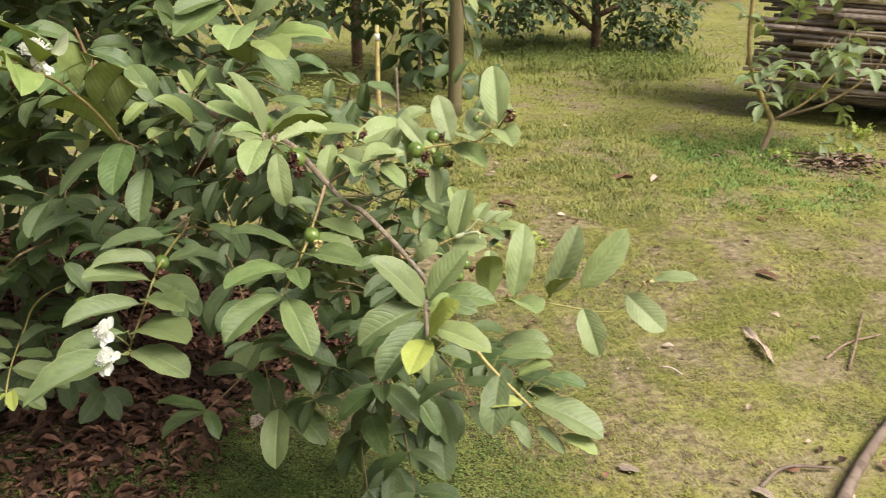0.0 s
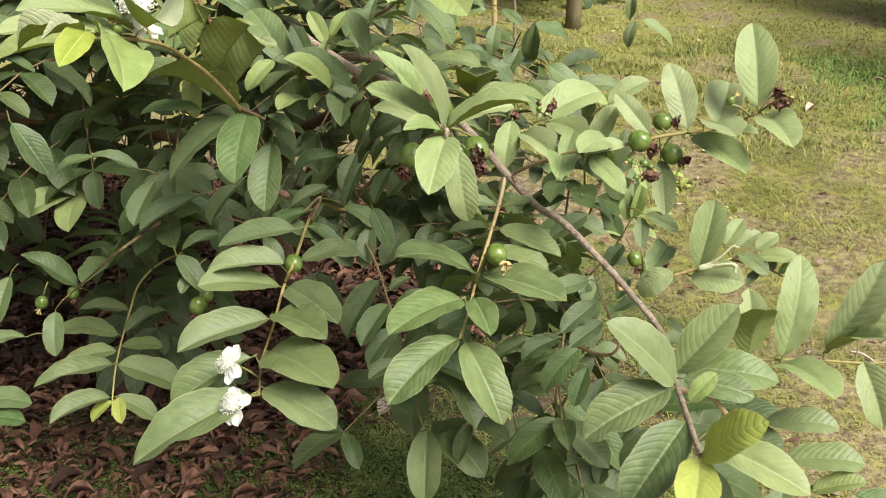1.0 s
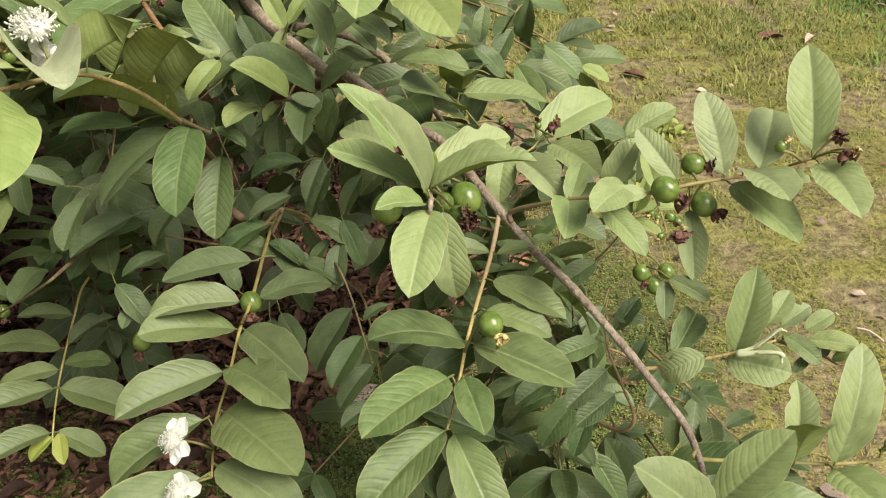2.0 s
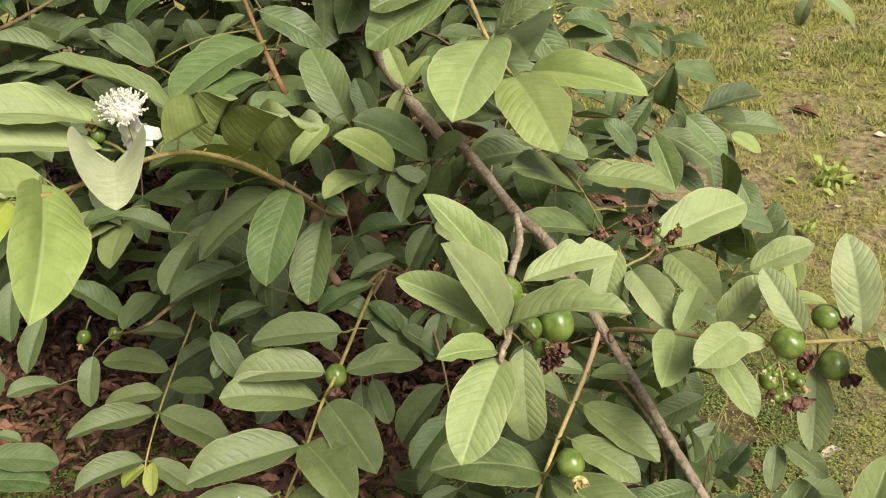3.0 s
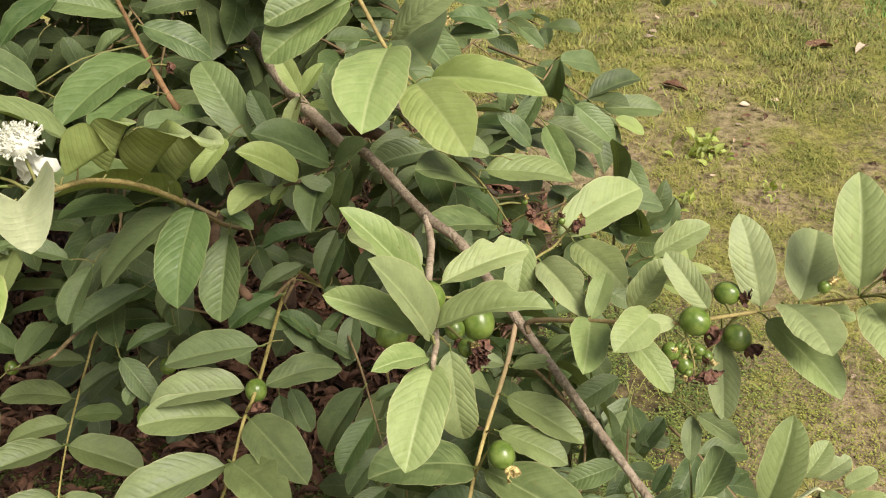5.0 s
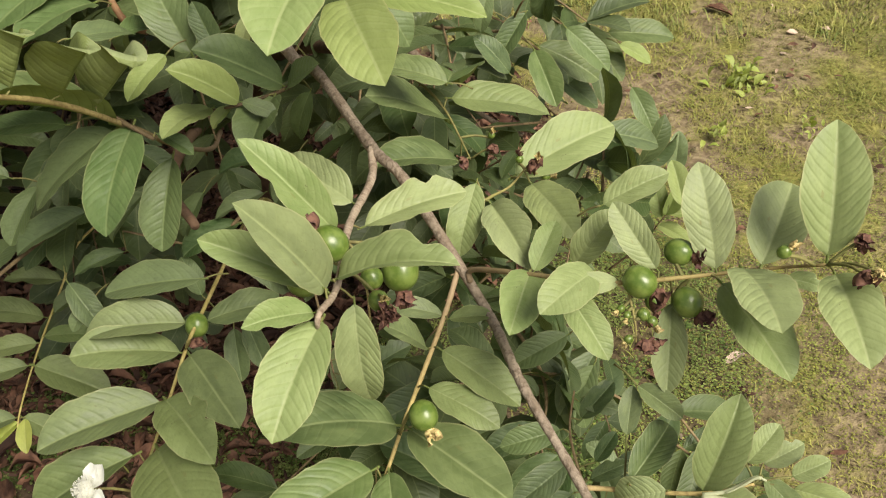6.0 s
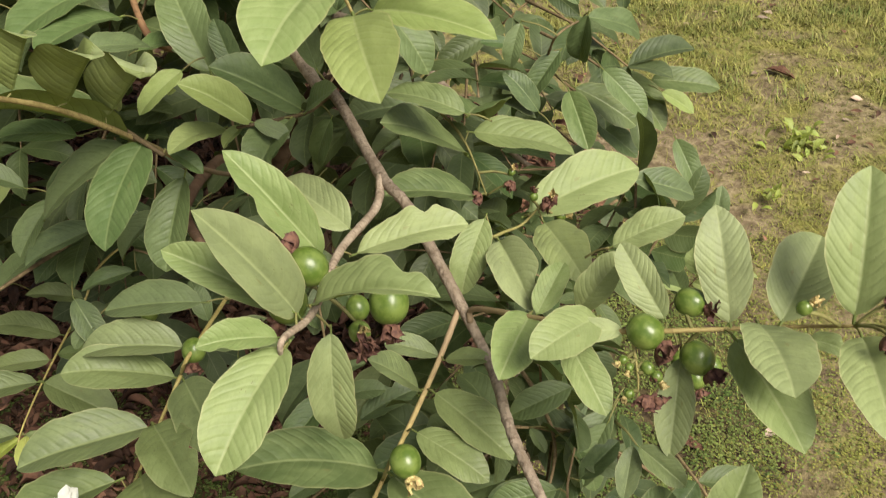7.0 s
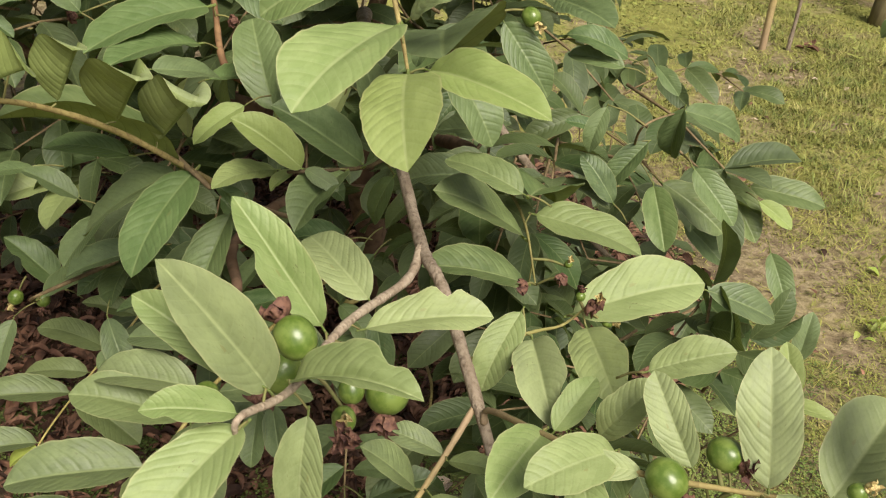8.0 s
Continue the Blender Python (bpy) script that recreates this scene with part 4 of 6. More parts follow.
# right fruiting
t = twig([(-0.188, 1.452, 0.807), (-0.184, 1.452, 0.822), (-0.124, 1.407, 0.864), (-0.069, 1.39, 0.881), (-0.019, 1.39, 0.895), (0.04, 1.408, 0.898), (0.075, 1.389, 0.924)], 0.0027, 0.0018)
leaf(t, (-0.133, 1.418, 0.857), (-0.139, 1.343, 0.859), n=(.1,-.5,.75), young=.1)
leaf(t, (-0.083, 1.396, 0.885), (-0.116, 1.334, 0.895), n=(.1,-.5,.75), young=.1)
leaf(t, (-0.064, 1.39, 0.883), (-0.109, 1.379, 0.877), .4, n=(.1,-.5,.75), young=.1)
leaf(t, (-0.038, 1.398, 0.894), (-0.076, 1.423, 0.932), .42, n=(.2,-.8,.2), young=.1)
leaf(t, (0.004, 1.399, 0.9), (-0.019, 1.438, 0.965), .46, n=(0,-.8,.3), young=.1)
leaf(t, (0.036, 1.404, 0.905), (0.057, 1.47, 0.936), .6, n=(-.2,-.8,.3), young=.1)
leaf(t, (0.021, 1.392, 0.909), (0.039, 1.317, 0.923), .55, n=(.1,-.5,.75), young=.1)
leaf(t, (0.009, 1.386, 0.897), (0.053, 1.311, 0.886), .48, n=(.1,-.5,.75), young=.1)
leaf(t, (0.074, 1.392, 0.93), (0.066, 1.441, 1.009), .5, n=(-.1,-.8,.3), young=.1)
leaf(t, (0.079, 1.379, 0.924), (0.091, 1.298, 0.919), .5, n=(0,-.7,.4), young=.1)
leaf(t, (-0.022, 1.396, 0.863), (-0.018, 1.346, 0.816), .4, n=(0,-.8,.2), young=.1)
leaf(t, (-0.102, 1.391, 0.866), (-0.064, 1.349, 0.841), .45, n=(.1,-.5,.75), young=.1)
leaf(t, (0.054, 1.397, 0.901), (0.079, 1.391, 0.901), .6, n=(.1,-.5,.75), young=.1)
fruit((-0.049, 1.386, 0.889), (-0.049, 1.39, 0.887), .0124, (.7,-.3,-.3))
fruit((-0.012, 1.387, 0.874), (-0.013, 1.391, 0.895), .0116, (.6,-.4,-.3))
fruit((-0.023, 1.407, 0.905), (-0.019, 1.39, 0.895), .0106, (.7,-.3,.1))
fruit((0.022, 1.720, 0.548), (-0.184, 1.452, 0.822), .0125, (.4,-.3,-.7))
fruit((0.002, 1.725, 0.566), (-0.184, 1.452, 0.822), .0125, (.3,-.3,-.6))
fruit((0.036, 1.722, 0.572), (-0.184, 1.452, 0.822), .0115, (.6,-.3,-.4))
fruit((0.041, 1.376, 0.941), (0.068, 1.393, 0.919), .005, (.5,0,.6), yellow=1)
dried_flower((0.092, 1.391, 0.948), (0.075, 1.389, 0.924))
dried_flower((0.088, 1.353, 0.948), (0.075, 1.389, 0.924))
dried_flower((0.094, 1.350, 0.953), (0.075, 1.389, 0.924), True)
# hanging buds
t = twig([(-0.058, 1.39, 0.882), (-0.053, 1.380, 0.872), (-0.048, 1.368, 0.862), (-0.046, 1.358, 0.852)], 0.0012, 0.0009)
fruit((-0.060, 1.376, 0.869), (-0.054, 1.382, 0.873), .0032, (-.5,-.5,-.2), yellow=1)
fruit((-0.055, 1.371, 0.868), (-0.052, 1.378, 0.870), .0030, (-.1,-.6,-.3), yellow=1)
fruit((-0.043, 1.375, 0.867), (-0.050, 1.374, 0.866), .0050, (.6,-.3,-.4))
fruit((-0.036, 1.372, 0.864), (-0.049, 1.371, 0.864), .0042, (.6,-.3,-.5), yellow=.7)
fruit((-0.052, 1.358, 0.856), (-0.047, 1.362, 0.856), .0034, (-.4,-.4,-.4), yellow=1)
dried_flower((-0.041, 1.345, 0.867), (-0.046, 1.358, 0.852))
dried_flower((-0.036, 1.352, 0.862), (-0.046, 1.358, 0.852))
# budding
t = twig([(-0.222, 1.484, 0.826), (-0.200, 1.505, 0.843), (-0.182, 1.525, 0.848), (-0.168, 1.548, 0.845), (-0.154, 1.556, 0.863)], 0.0020, 0.0014)
leaf(t, (-0.164, 1.562, 0.849), (-0.079, 1.629, 0.875), n=(0,-.45,.75), young=.1, fold=5)
leaf(t, (-0.147, 1.542, 0.855), (-0.101, 1.47, 0.86), n=(0,-.45,.75), young=.35)
leaf(t, (-0.082, 1.446, 0.912), (-0.036, 1.463, 0.937), n=(0,-.45,.75), young=.1)
leaf(t, (-0.098, 1.424, 0.866), (-0.072, 1.437, 0.915), n=(0,-.45,.75), young=.1)
leaf(t, (-0.18, 1.514, 0.848), (-0.135, 1.446, 0.838), n=(0,-.45,.75), young=.1)
leaf(t, (-0.196, 1.525, 0.861), (-0.202, 1.473, 0.817), n=(0,-.45,.75), young=.1)
leaf(t, (-0.131, 1.436, 0.843), (-0.119, 1.476, 0.868), n=(0,-.45,.75), young=.1)
fruit((-0.162, 1.565, 0.865), (-0.155, 1.556, 0.86), .004, (0,.2,.8), yellow=.5)
dried_flower((-0.148, 1.549, 0.873), (-0.154, 1.556, 0.863))
dried_flower((-0.144, 1.552, 0.878), (-0.154, 1.556, 0.863), True)
fruit((-0.136, 1.562, 0.852), (-0.155, 1.556, 0.86), .0045, (.8,0,.2), yellow=1)
# upper right
t = twig([(-0.371, 1.837, 0.814), (-0.307, 1.761, 0.827), (-0.261, 1.698, 0.831), (-0.218, 1.624, 0.819)], 0.0022, 0.0014)
leaf(t, (-0.237, 1.649, 0.799), (-0.309, 1.579, 0.833))
leaf(t, (-0.253, 1.678, 0.828), (-0.321, 1.617, 0.889))
leaf(t, (-0.253, 1.704, 0.841), (-0.147, 1.711, 0.832))
leaf(t, (-0.243, 1.626, 0.904), (-0.321, 1.631, 0.912))
leaf(t, (-0.253, 1.677, 0.874), (-0.262, 1.796, 0.808))
dried_flower((-0.219, 1.594, 0.836), (-0.218, 1.624, 0.819))
dried_flower((-0.194, 1.622, 0.838), (-0.218, 1.624, 0.819))
fruit((-0.204, 1.67, 0.821), (-0.235, 1.654, 0.824), .004, (.2,-.2,.8), yellow=1)
# low shoot
t = twig([(-0.072, 1.281, 0.772), (-0.06, 1.302, 0.746), (0.009, 1.284, 0.784), (0.047, 1.292, 0.795)], 0.0026, 0.0016)
leaf(t, (0.013, 1.288, 0.784), (0.029, 1.326, 0.848), n=(0,-.45,.75))
leaf(t, (-0.037, 1.296, 0.77), (-0.01, 1.348, 0.782), n=(0,-.45,.75))
leaf(t, (-0.012, 1.288, 0.776), (-0.047, 1.292, 0.748), .68, n=(-.1,-.55,.7), young=.1)
leaf(t, (0.008, 1.29, 0.773), (0.057, 1.266, 0.781), .74, n=(0,-.55,.7), young=.1)
leaf(t, (0.041, 1.303, 0.804), (0.06, 1.323, 0.827), .56, n=(0,-.45,.75), young=.1)
leaf(t, (0.071, 1.296, 0.805), (0.094, 1.304, 0.819), .60, n=(0,-.45,.75), young=.1)
leaf(t, (0.053, 1.295, 0.8), (0.082, 1.271, 0.789), n=(0,-.45,.75))
leaf(t, (0.073, 1.289, 0.8), (0.112, 1.278, 0.804), n=(0,-.45,.75), young=.3)
leaf(t, (-0.043, 1.328, 0.784), (-0.043, 1.355, 0.81), n=(0,-.45,.75))
leaf(t, (-0.039, 1.351, 0.815), (-0.004, 1.335, 0.804), n=(0,-.45,.75))
growing_tip([(0.012, 1.280, 0.789), (0.026, 1.281, 0.795), (0.036, 1.283, 0.804), (0.044, 1.285, 0.812), (0.051, 1.283, 0.812)], 0.0022)
growing_tip([(0.012, 1.279, 0.788), (0.026, 1.275, 0.793), (0.037, 1.272, 0.797), (0.045, 1.270, 0.797), (0.047, 1.267, 0.790)], 0.0036)
# right shoot
t = twig([(-0.028, 1.205, 0.743), (-0.024, 1.202, 0.737), (0.036, 1.231, 0.709), (0.125, 1.239, 0.707), (0.26, 1.339, 0.647), (0.309, 1.347, 0.693)], 0.0022, 0.0014)
leaf(t, (0.096, 1.224, 0.72), (0.11, 1.267, 0.815), .38, n=(0,-.8,.2), young=.1)
leaf(t, (0.15, 1.256, 0.711), (0.184, 1.25, 0.818), .36, n=(0,-.8,.2), young=.1)
leaf(t, (0.205, 1.311, 0.699), (0.269, 1.328, 0.788), .42, n=(0,-.8,.2), young=.1)
leaf(t, (0.098, 1.223, 0.712), (0.118, 1.13, 0.741), .5, young=.1)
leaf(t, (0.281, 1.345, 0.674), (0.337, 1.309, 0.629), .55, n=(0,-.8,.3), young=.1)
leaf(t, (0.207, 1.299, 0.67), (0.231, 1.262, 0.608), .55, n=(0,-.8,.3), young=.1)
leaf(t, (0.31, 1.346, 0.691), (0.384, 1.33, 0.708), .36, young=.1)
leaf(t, (0.151, 1.254, 0.709), (0.178, 1.2, 0.763), .4, young=.1)
leaf(t, (0.062, 1.224, 0.726), (0.062, 1.261, 0.777), n=(0,-.8,.3), young=.1)
leaf(t, (0.06, 1.219, 0.722), (0.061, 1.189, 0.798), young=.1)
dried_flower((0.302, 1.329, 0.7), (0.309, 1.347, 0.693), True)
dried_flower((0.312, 1.325, 0.706), (0.309, 1.347, 0.693), True)
# low right
t = twig([(-0.025, 1.116, 0.748), (0.009, 1.116, 0.738), (0.053, 1.088, 0.688), (0.107, 1.057, 0.645), (0.158, 1.021, 0.603)], 0.003, 0.002)
leaf(t, (0.114, 1.058, 0.647), (0.199, 1.024, 0.621), .5)
leaf(t, (0.1, 1.059, 0.646), (0.055, 1.058, 0.641), young=.7)
leaf(t, (0.072, 1.092, 0.695), (0.138, 1.083, 0.705))
leaf(t, (0.094, 1.072, 0.677), (0.135, 1.067, 0.697), young=.4)
leaf(t, (0.131, 1.072, 0.677), (0.179, 1.059, 0.669))
leaf(t, (0.085, 1.047, 0.626), (0.11, 1.028, 0.6))
leaf(t, (0.117, 1.04, 0.622), (0.151, 1.019, 0.597))
leaf(t, (0.148, 1.032, 0.616), (0.192, 1.015, 0.603), young=.4)
leaf(t, (0.071, 1.079, 0.676), (0.061, 1.038, 0.611))
leaf(t, (0.075, 1.174, 0.673), (0.14, 1.159, 0.686))
leaf(t, (-0.019, 1.095, 0.699), (-0.019, 1.074, 0.662))
leaf(t, (-0.009, 1.095, 0.699), (0.035, 1.088, 0.687))
# hanging low
t = twig([(-0.537, 2.047, 0.327), (-0.477, 1.973, 0.346), (-0.437, 1.909, 0.349), (-0.395, 1.781, 0.309), (-0.321, 1.535, 0.347)], 0.003, 0.0018)
leaf(t, (-0.419, 1.856, 0.323), (-0.437, 1.73, 0.298))
leaf(t, (-0.38, 1.758, 0.286), (-0.35, 1.611, 0.268))
leaf(t, (-0.318, 1.547, 0.336), (-0.313, 1.465, 0.26), .5)
leaf(t, (-0.351, 1.763, 0.296), (-0.23, 1.678, 0.3))
leaf(t, (-0.31, 1.575, 0.332), (-0.221, 1.495, 0.298))
leaf(t, (-0.392, 1.826, 0.344), (-0.296, 1.782, 0.389))
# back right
t = twig([(-0.35, 2.059, 0.747), (-0.276, 2.005, 0.774), (-0.23, 1.955, 0.805), (-0.193, 1.821, 0.908), (-0.179, 2.006, 0.863)], 0.0028, 0.0012, OLD_SHADED)
leaf(t, (-0.174, 1.917, 0.897), (-0.18, 1.932, 0.83), n=(0,-.45,.75))
leaf(t, (-0.197, 1.877, 0.865), (-0.224, 1.846, 0.816), n=(0,-.45,.75))
leaf(t, (-0.185, 1.962, 0.781), (-0.101, 1.962, 0.74), n=(0,-.45,.75), young=.02)
leaf(t, (-0.187, 1.918, 0.796), (-0.149, 1.864, 0.75), n=(0,-.45,.75), young=.02)
leaf(t, (-0.14, 2.114, 0.742), (-0.067, 2.075, 0.679), n=(0,-.45,.75), young=.02)
leaf(t, (-0.097, 2.115, 0.735), (-0.001, 2.124, 0.733), n=(0,-.45,.75), young=.02)
leaf(t, (-0.079, 2.083, 0.733), (-0.031, 2.083, 0.708), n=(0,-.45,.75), young=.3)
leaf(t, (-0.175, 1.93, 0.889), (-0.112, 1.981, 0.857), n=(0,-.45,.75))
leaf(t, (-0.235, 2.022, 0.898), (-0.198, 2.007, 0.874), n=(0,-.45,.75))
leaf(t, (-0.048, 2.214, 0.593), (-0.003, 2.177, 0.532), n=(0,-.45,.75))
leaf(t, (-0.09, 1.834, 0.737), (-0.015, 1.872, 0.705), n=(0,-.45,.75))
leaf(t, (0.031, 2.062, 0.529), (0.029, 2.096, 0.591), n=(0,-.45,.75))
leaf(t, (0.024, 1.822, 0.648), (0.003, 1.854, 0.694), n=(0,-.45,.75), young=.6)
leaf(t, (-0.145, 2.095, 0.734), (-0.184, 2.103, 0.773), n=(0,-.45,.75))
leaf(t, (-0.149, 1.93, 0.825), (-0.089, 1.911, 0.781), n=(0,-.45,.75))
leaf(t, (-0.257, 1.895, 0.857), (-0.295, 1.886, 0.86), n=(0,-.45,.75))
leaf(t, (-0.233, 1.815, 0.919), (-0.238, 1.793, 0.876), n=(0,-.45,.75))
leaf(t, (-0.169, 2.13, 0.645), (-0.099, 2.12, 0.604), n=(0,-.45,.75))
leaf(t, (-0.204, 1.802, 0.824), (-0.246, 1.803, 0.867), n=(0,-.45,.75))
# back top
t = twig([(-0.49, 1.914, 0.892), (-0.43, 1.844, 0.922), (-0.383, 1.796, 0.958), (-0.334, 1.759, 1.026)], 0.004, 0.003, OLD_SHADED)
leaf(t, (-0.352, 1.81, 0.981), (-0.295, 1.815, 0.913), n=(0,-.45,.75))
leaf(t, (-0.262, 1.986, 0.912), (-0.326, 1.946, 0.94), n=(0,-.45,.75))
leaf(t, (-0.259, 1.965, 0.908), (-0.328, 1.962, 0.908), n=(0,-.45,.75))
leaf(t, (-0.341, 1.934, 0.977), (-0.257, 1.876, 0.982), n=(0,-.45,.75))
leaf(t, (-0.378, 1.768, 0.957), (-0.304, 1.567, 1.04), n=(0,-.45,.75))
leaf(t, (-0.441, 1.934, 0.849), (-0.397, 1.911, 0.816), n=(0,-.45,.75))
leaf(t, (-0.415, 1.782, 0.963), (-0.425, 1.763, 0.93), n=(0,-.45,.75))
fruit((-0.327, 1.818, 0.99), (-0.358, 1.778, 0.992), .010, (.6,-.3,-.3), yellow=1)
leaf(t, (-0.397, 1.98, 0.781), (-0.495, 1.967, 0.76), n=(0,-.45,.75))
# mid shoot
t = twig([(-0.415, 1.711, 0.857), (-0.434, 1.684, 0.845), (-0.445, 1.596, 0.875), (-0.488, 1.609, 0.855)], 0.003, 0.002, OLD_SHADED)
leaf(t, (-0.449, 1.594, 0.878), (-0.497, 1.559, 0.929), n=(0,-.45,.75), young=.3)
leaf(t, (-0.438, 1.683, 0.849), (-0.504, 1.628, 0.915), n=(0,-.45,.75))
leaf(t, (-0.432, 1.642, 0.858), (-0.427, 1.55, 0.844), n=(0,-.45,.75))
leaf(t, (-0.488, 1.608, 0.858), (-0.506, 1.537, 0.868), n=(0,-.45,.75), young=.5)
leaf(t, (-0.46, 1.601, 0.868), (-0.477, 1.582, 0.851), n=(0,-.45,.75), young=.5)
leaf(t, (-0.446, 1.596, 0.877), (-0.411, 1.599, 0.865), n=(0,-.45,.75))
leaf(t, (-0.43, 1.677, 0.85), (-0.383, 1.655, 0.895), n=(0,-.45,.75))
leaf(t, (-0.522, 1.653, 0.895), (-0.587, 1.705, 0.961), n=(0,-.45,.75), young=-1)
leaf(t, (-0.49, 1.649, 0.9), (-0.515, 1.663, 0.948), n=(0,-.45,.75))
leaf(t, (-0.496, 1.781, 0.892), (-0.523, 1.792, 0.939), n=(0,-.45,.75), young=.3)
leaf(t, (-0.473, 1.719, 0.919), (-0.449, 1.736, 0.953), n=(0,-.45,.75), young=.3)
leaf(t, (-0.481, 1.734, 0.909), (-0.493, 1.714, 0.873), n=(0,-.45,.75), young=.3)
leaf(t, (-0.465, 1.718, 0.908), (-0.435, 1.715, 0.906), n=(0,-.45,.75), young=.3)
leaf(t, (-0.315, 1.711, 0.859), (-0.39, 1.684, 0.845), n=(0,-.45,.75))
leaf(t, (-0.423, 1.724, 0.819), (-0.442, 1.716, 0.758), n=(0,-.45,.75))
leaf(t, (-0.397, 1.704, 0.846), (-0.37, 1.706, 0.828), n=(0,-.45,.75))
leaf(t, (-0.435, 1.626, 0.85), (-0.446, 1.595, 0.82), n=(0,-.45,.75))
# upper left red
t = twig([(-0.634, 1.797, 0.85), (-0.62, 1.727, 0.877), (-0.629, 1.706, 0.906), (-0.679, 1.756, 0.95), (-0.702, 1.758, 1.019)], 0.0052, 0.004, OLD_SHADED, RED_TWIG)
leaf(t, (-0.664, 1.728, 0.95), (-0.708, 1.592, 0.93), n=(0,-.45,.75), young=-1)
leaf(t, (-0.644, 1.687, 0.925), (-0.658, 1.572, 0.933), n=(0,-.45,.75))
leaf(t, (-0.677, 1.763, 0.978), (-0.6, 1.777, 0.935), n=(0,-.45,.75))
leaf(t, (-0.751, 1.633, 0.95), (-0.795, 1.613, 0.999), n=(0,-.45,.75))
leaf(t, (-0.753, 1.723, 1.025), (-0.804, 1.667, 0.988), n=(0,-.45,.75))
leaf(t, (-0.696, 1.757, 0.992), (-0.767, 1.711, 1.024), n=(0,-.45,.75))
leaf(t, (-0.767, 1.62, 1.054), (-0.77, 1.581, 1.027), n=(0,-.45,.75))
leaf(t, (-0.603, 1.654, 0.906), (-0.583, 1.717, 0.891), n=(0,-.45,.75))
leaf(t, (-0.621, 1.703, 0.896), (-0.633, 1.739, 0.814), n=(0,-.45,.75))
leaf(t, (-0.693, 1.732, 0.861), (-0.702, 1.72, 0.786), n=(0,-.45,.75), young=.3)
leaf(t, (-0.533, 1.62, 0.908), (-0.56, 1.575, 0.878), n=(0,-.45,.75), young=.3)
leaf(t, (-0.602, 1.575, 0.942), (-0.572, 1.638, 0.921), n=(0,-.45,.75))
dried_flower((-0.639, 1.743, 0.936), (-0.664, 1.741, 0.937))
dried_flower((-0.778, 1.649, 0.935), (-0.682, 1.756, 0.957))
# far left stem
t = twig([(-1.014, 1.739, 0.902), (-1.032, 1.671, 0.925), (-1.023, 1.654, 0.944), (-0.981, 1.701, 0.963), (-0.919, 1.762, 0.998)], 0.004, 0.003, OLD_SHADED)
leaf(t, (-0.944, 1.708, 0.915), (-1.018, 1.649, 0.947))
leaf(t, (-0.935, 1.709, 0.904), (-0.987, 1.648, 0.884))
leaf(t, (-0.977, 1.681, 0.915), (-0.939, 1.717, 0.924))
leaf(t, (-0.97, 1.674, 0.891), (-0.933, 1.69, 0.863))
leaf(t, (-1.023, 1.666, 0.973), (-0.985, 1.709, 0.995))
leaf(t, (-0.986, 1.697, 0.965), (-1.012, 1.687, 1.004))
leaf(t, (-0.945, 1.716, 0.932), (-0.908, 1.753, 0.952))
leaf(t, (-0.916, 1.74, 0.94), (-0.88, 1.749, 0.901))
leaf(t, (-0.837, 1.794, 0.943), (-0.854, 1.762, 0.898))
leaf(t, (-0.907, 1.74, 0.926), (-0.856, 1.77, 0.911))
leaf(t, (-0.775, 1.81, 0.911), (-0.743, 1.841, 0.942))
leaf(t, (-0.787, 1.795, 0.891), (-0.808, 1.803, 0.943))
leaf(t, (-0.847, 1.765, 0.897), (-0.872, 1.769, 0.949))
leaf(t, (-1.005, 1.65, 0.902), (-0.961, 1.689, 0.901))
leaf(t, (-1.007, 1.617, 0.856), (-0.973, 1.657, 0.87))
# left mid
t = twig([(-0.743, 1.627, 0.645), (-0.749, 1.551, 0.653), (-0.77, 1.523, 0.641), (-0.929, 1.643, 0.498)], 0.003, 0.002, OLD_SHADED)
leaf(t, (-0.954, 1.708, 0.475), (-1.028, 1.685, 0.547))
leaf(t, (-0.894, 1.631, 0.527), (-0.896, 1.725, 0.529))
leaf(t, (-0.955, 1.787, 0.622), (-0.932, 1.681, 0.600), .50, n=(0,-.45,.75), young=.3)
leaf(t, (-0.958, 1.785, 0.624), (-1.011, 1.678, 0.621), .46, n=(0,-.45,.75), young=.3)
leaf(t, (-0.914, 1.88, 0.507), (-0.934, 1.776, 0.479))
leaf(t, (-0.732, 1.613, 0.722), (-0.75, 1.556, 0.674))
leaf(t, (-0.808, 1.587, 0.769), (-0.846, 1.548, 0.762))
leaf(t, (-1.045, 1.612, 0.599), (-1.029, 1.557, 0.533))
leaf(t, (-1.006, 1.61, 0.545), (-1.005, 1.545, 0.489))
leaf(t, (-1.068, 1.538, 0.558), (-1.02, 1.503, 0.482))
leaf(t, (-1.01, 1.433, 0.428), (-0.93, 1.481, 0.398))
leaf(t, (-1.002, 1.411, 0.412), (-0.929, 1.454, 0.384))
leaf(t, (-1.043, 1.474, 0.481), (-1.012, 1.448, 0.435))
leaf(t, (-1.011, 1.465, 0.443), (-0.981, 1.478, 0.427))
leaf(t, (-0.943, 1.612, 0.481), (-0.928, 1.562, 0.428))
leaf(t, (-0.97, 1.56, 0.464), (-1.019, 1.512, 0.473))
leaf(t, (-0.88, 1.522, 0.84), (-0.839, 1.516, 0.767))
leaf(t, (-0.741, 1.585, 0.753), (-0.798, 1.563, 0.781))
leaf(t, (-0.667, 1.598, 0.705), (-0.737, 1.545, 0.674))
leaf(t, (-0.408, 1.666, 0.908), (-0.435, 1.673, 0.968))
leaf(t, (-0.343, 1.656, 0.994), (-0.282, 1.646, 0.93))
fruit((-0.995, 1.659, 0.469), (-0.929, 1.643, 0.498), .011, (-.2,-.4,-.7), yellow=1)
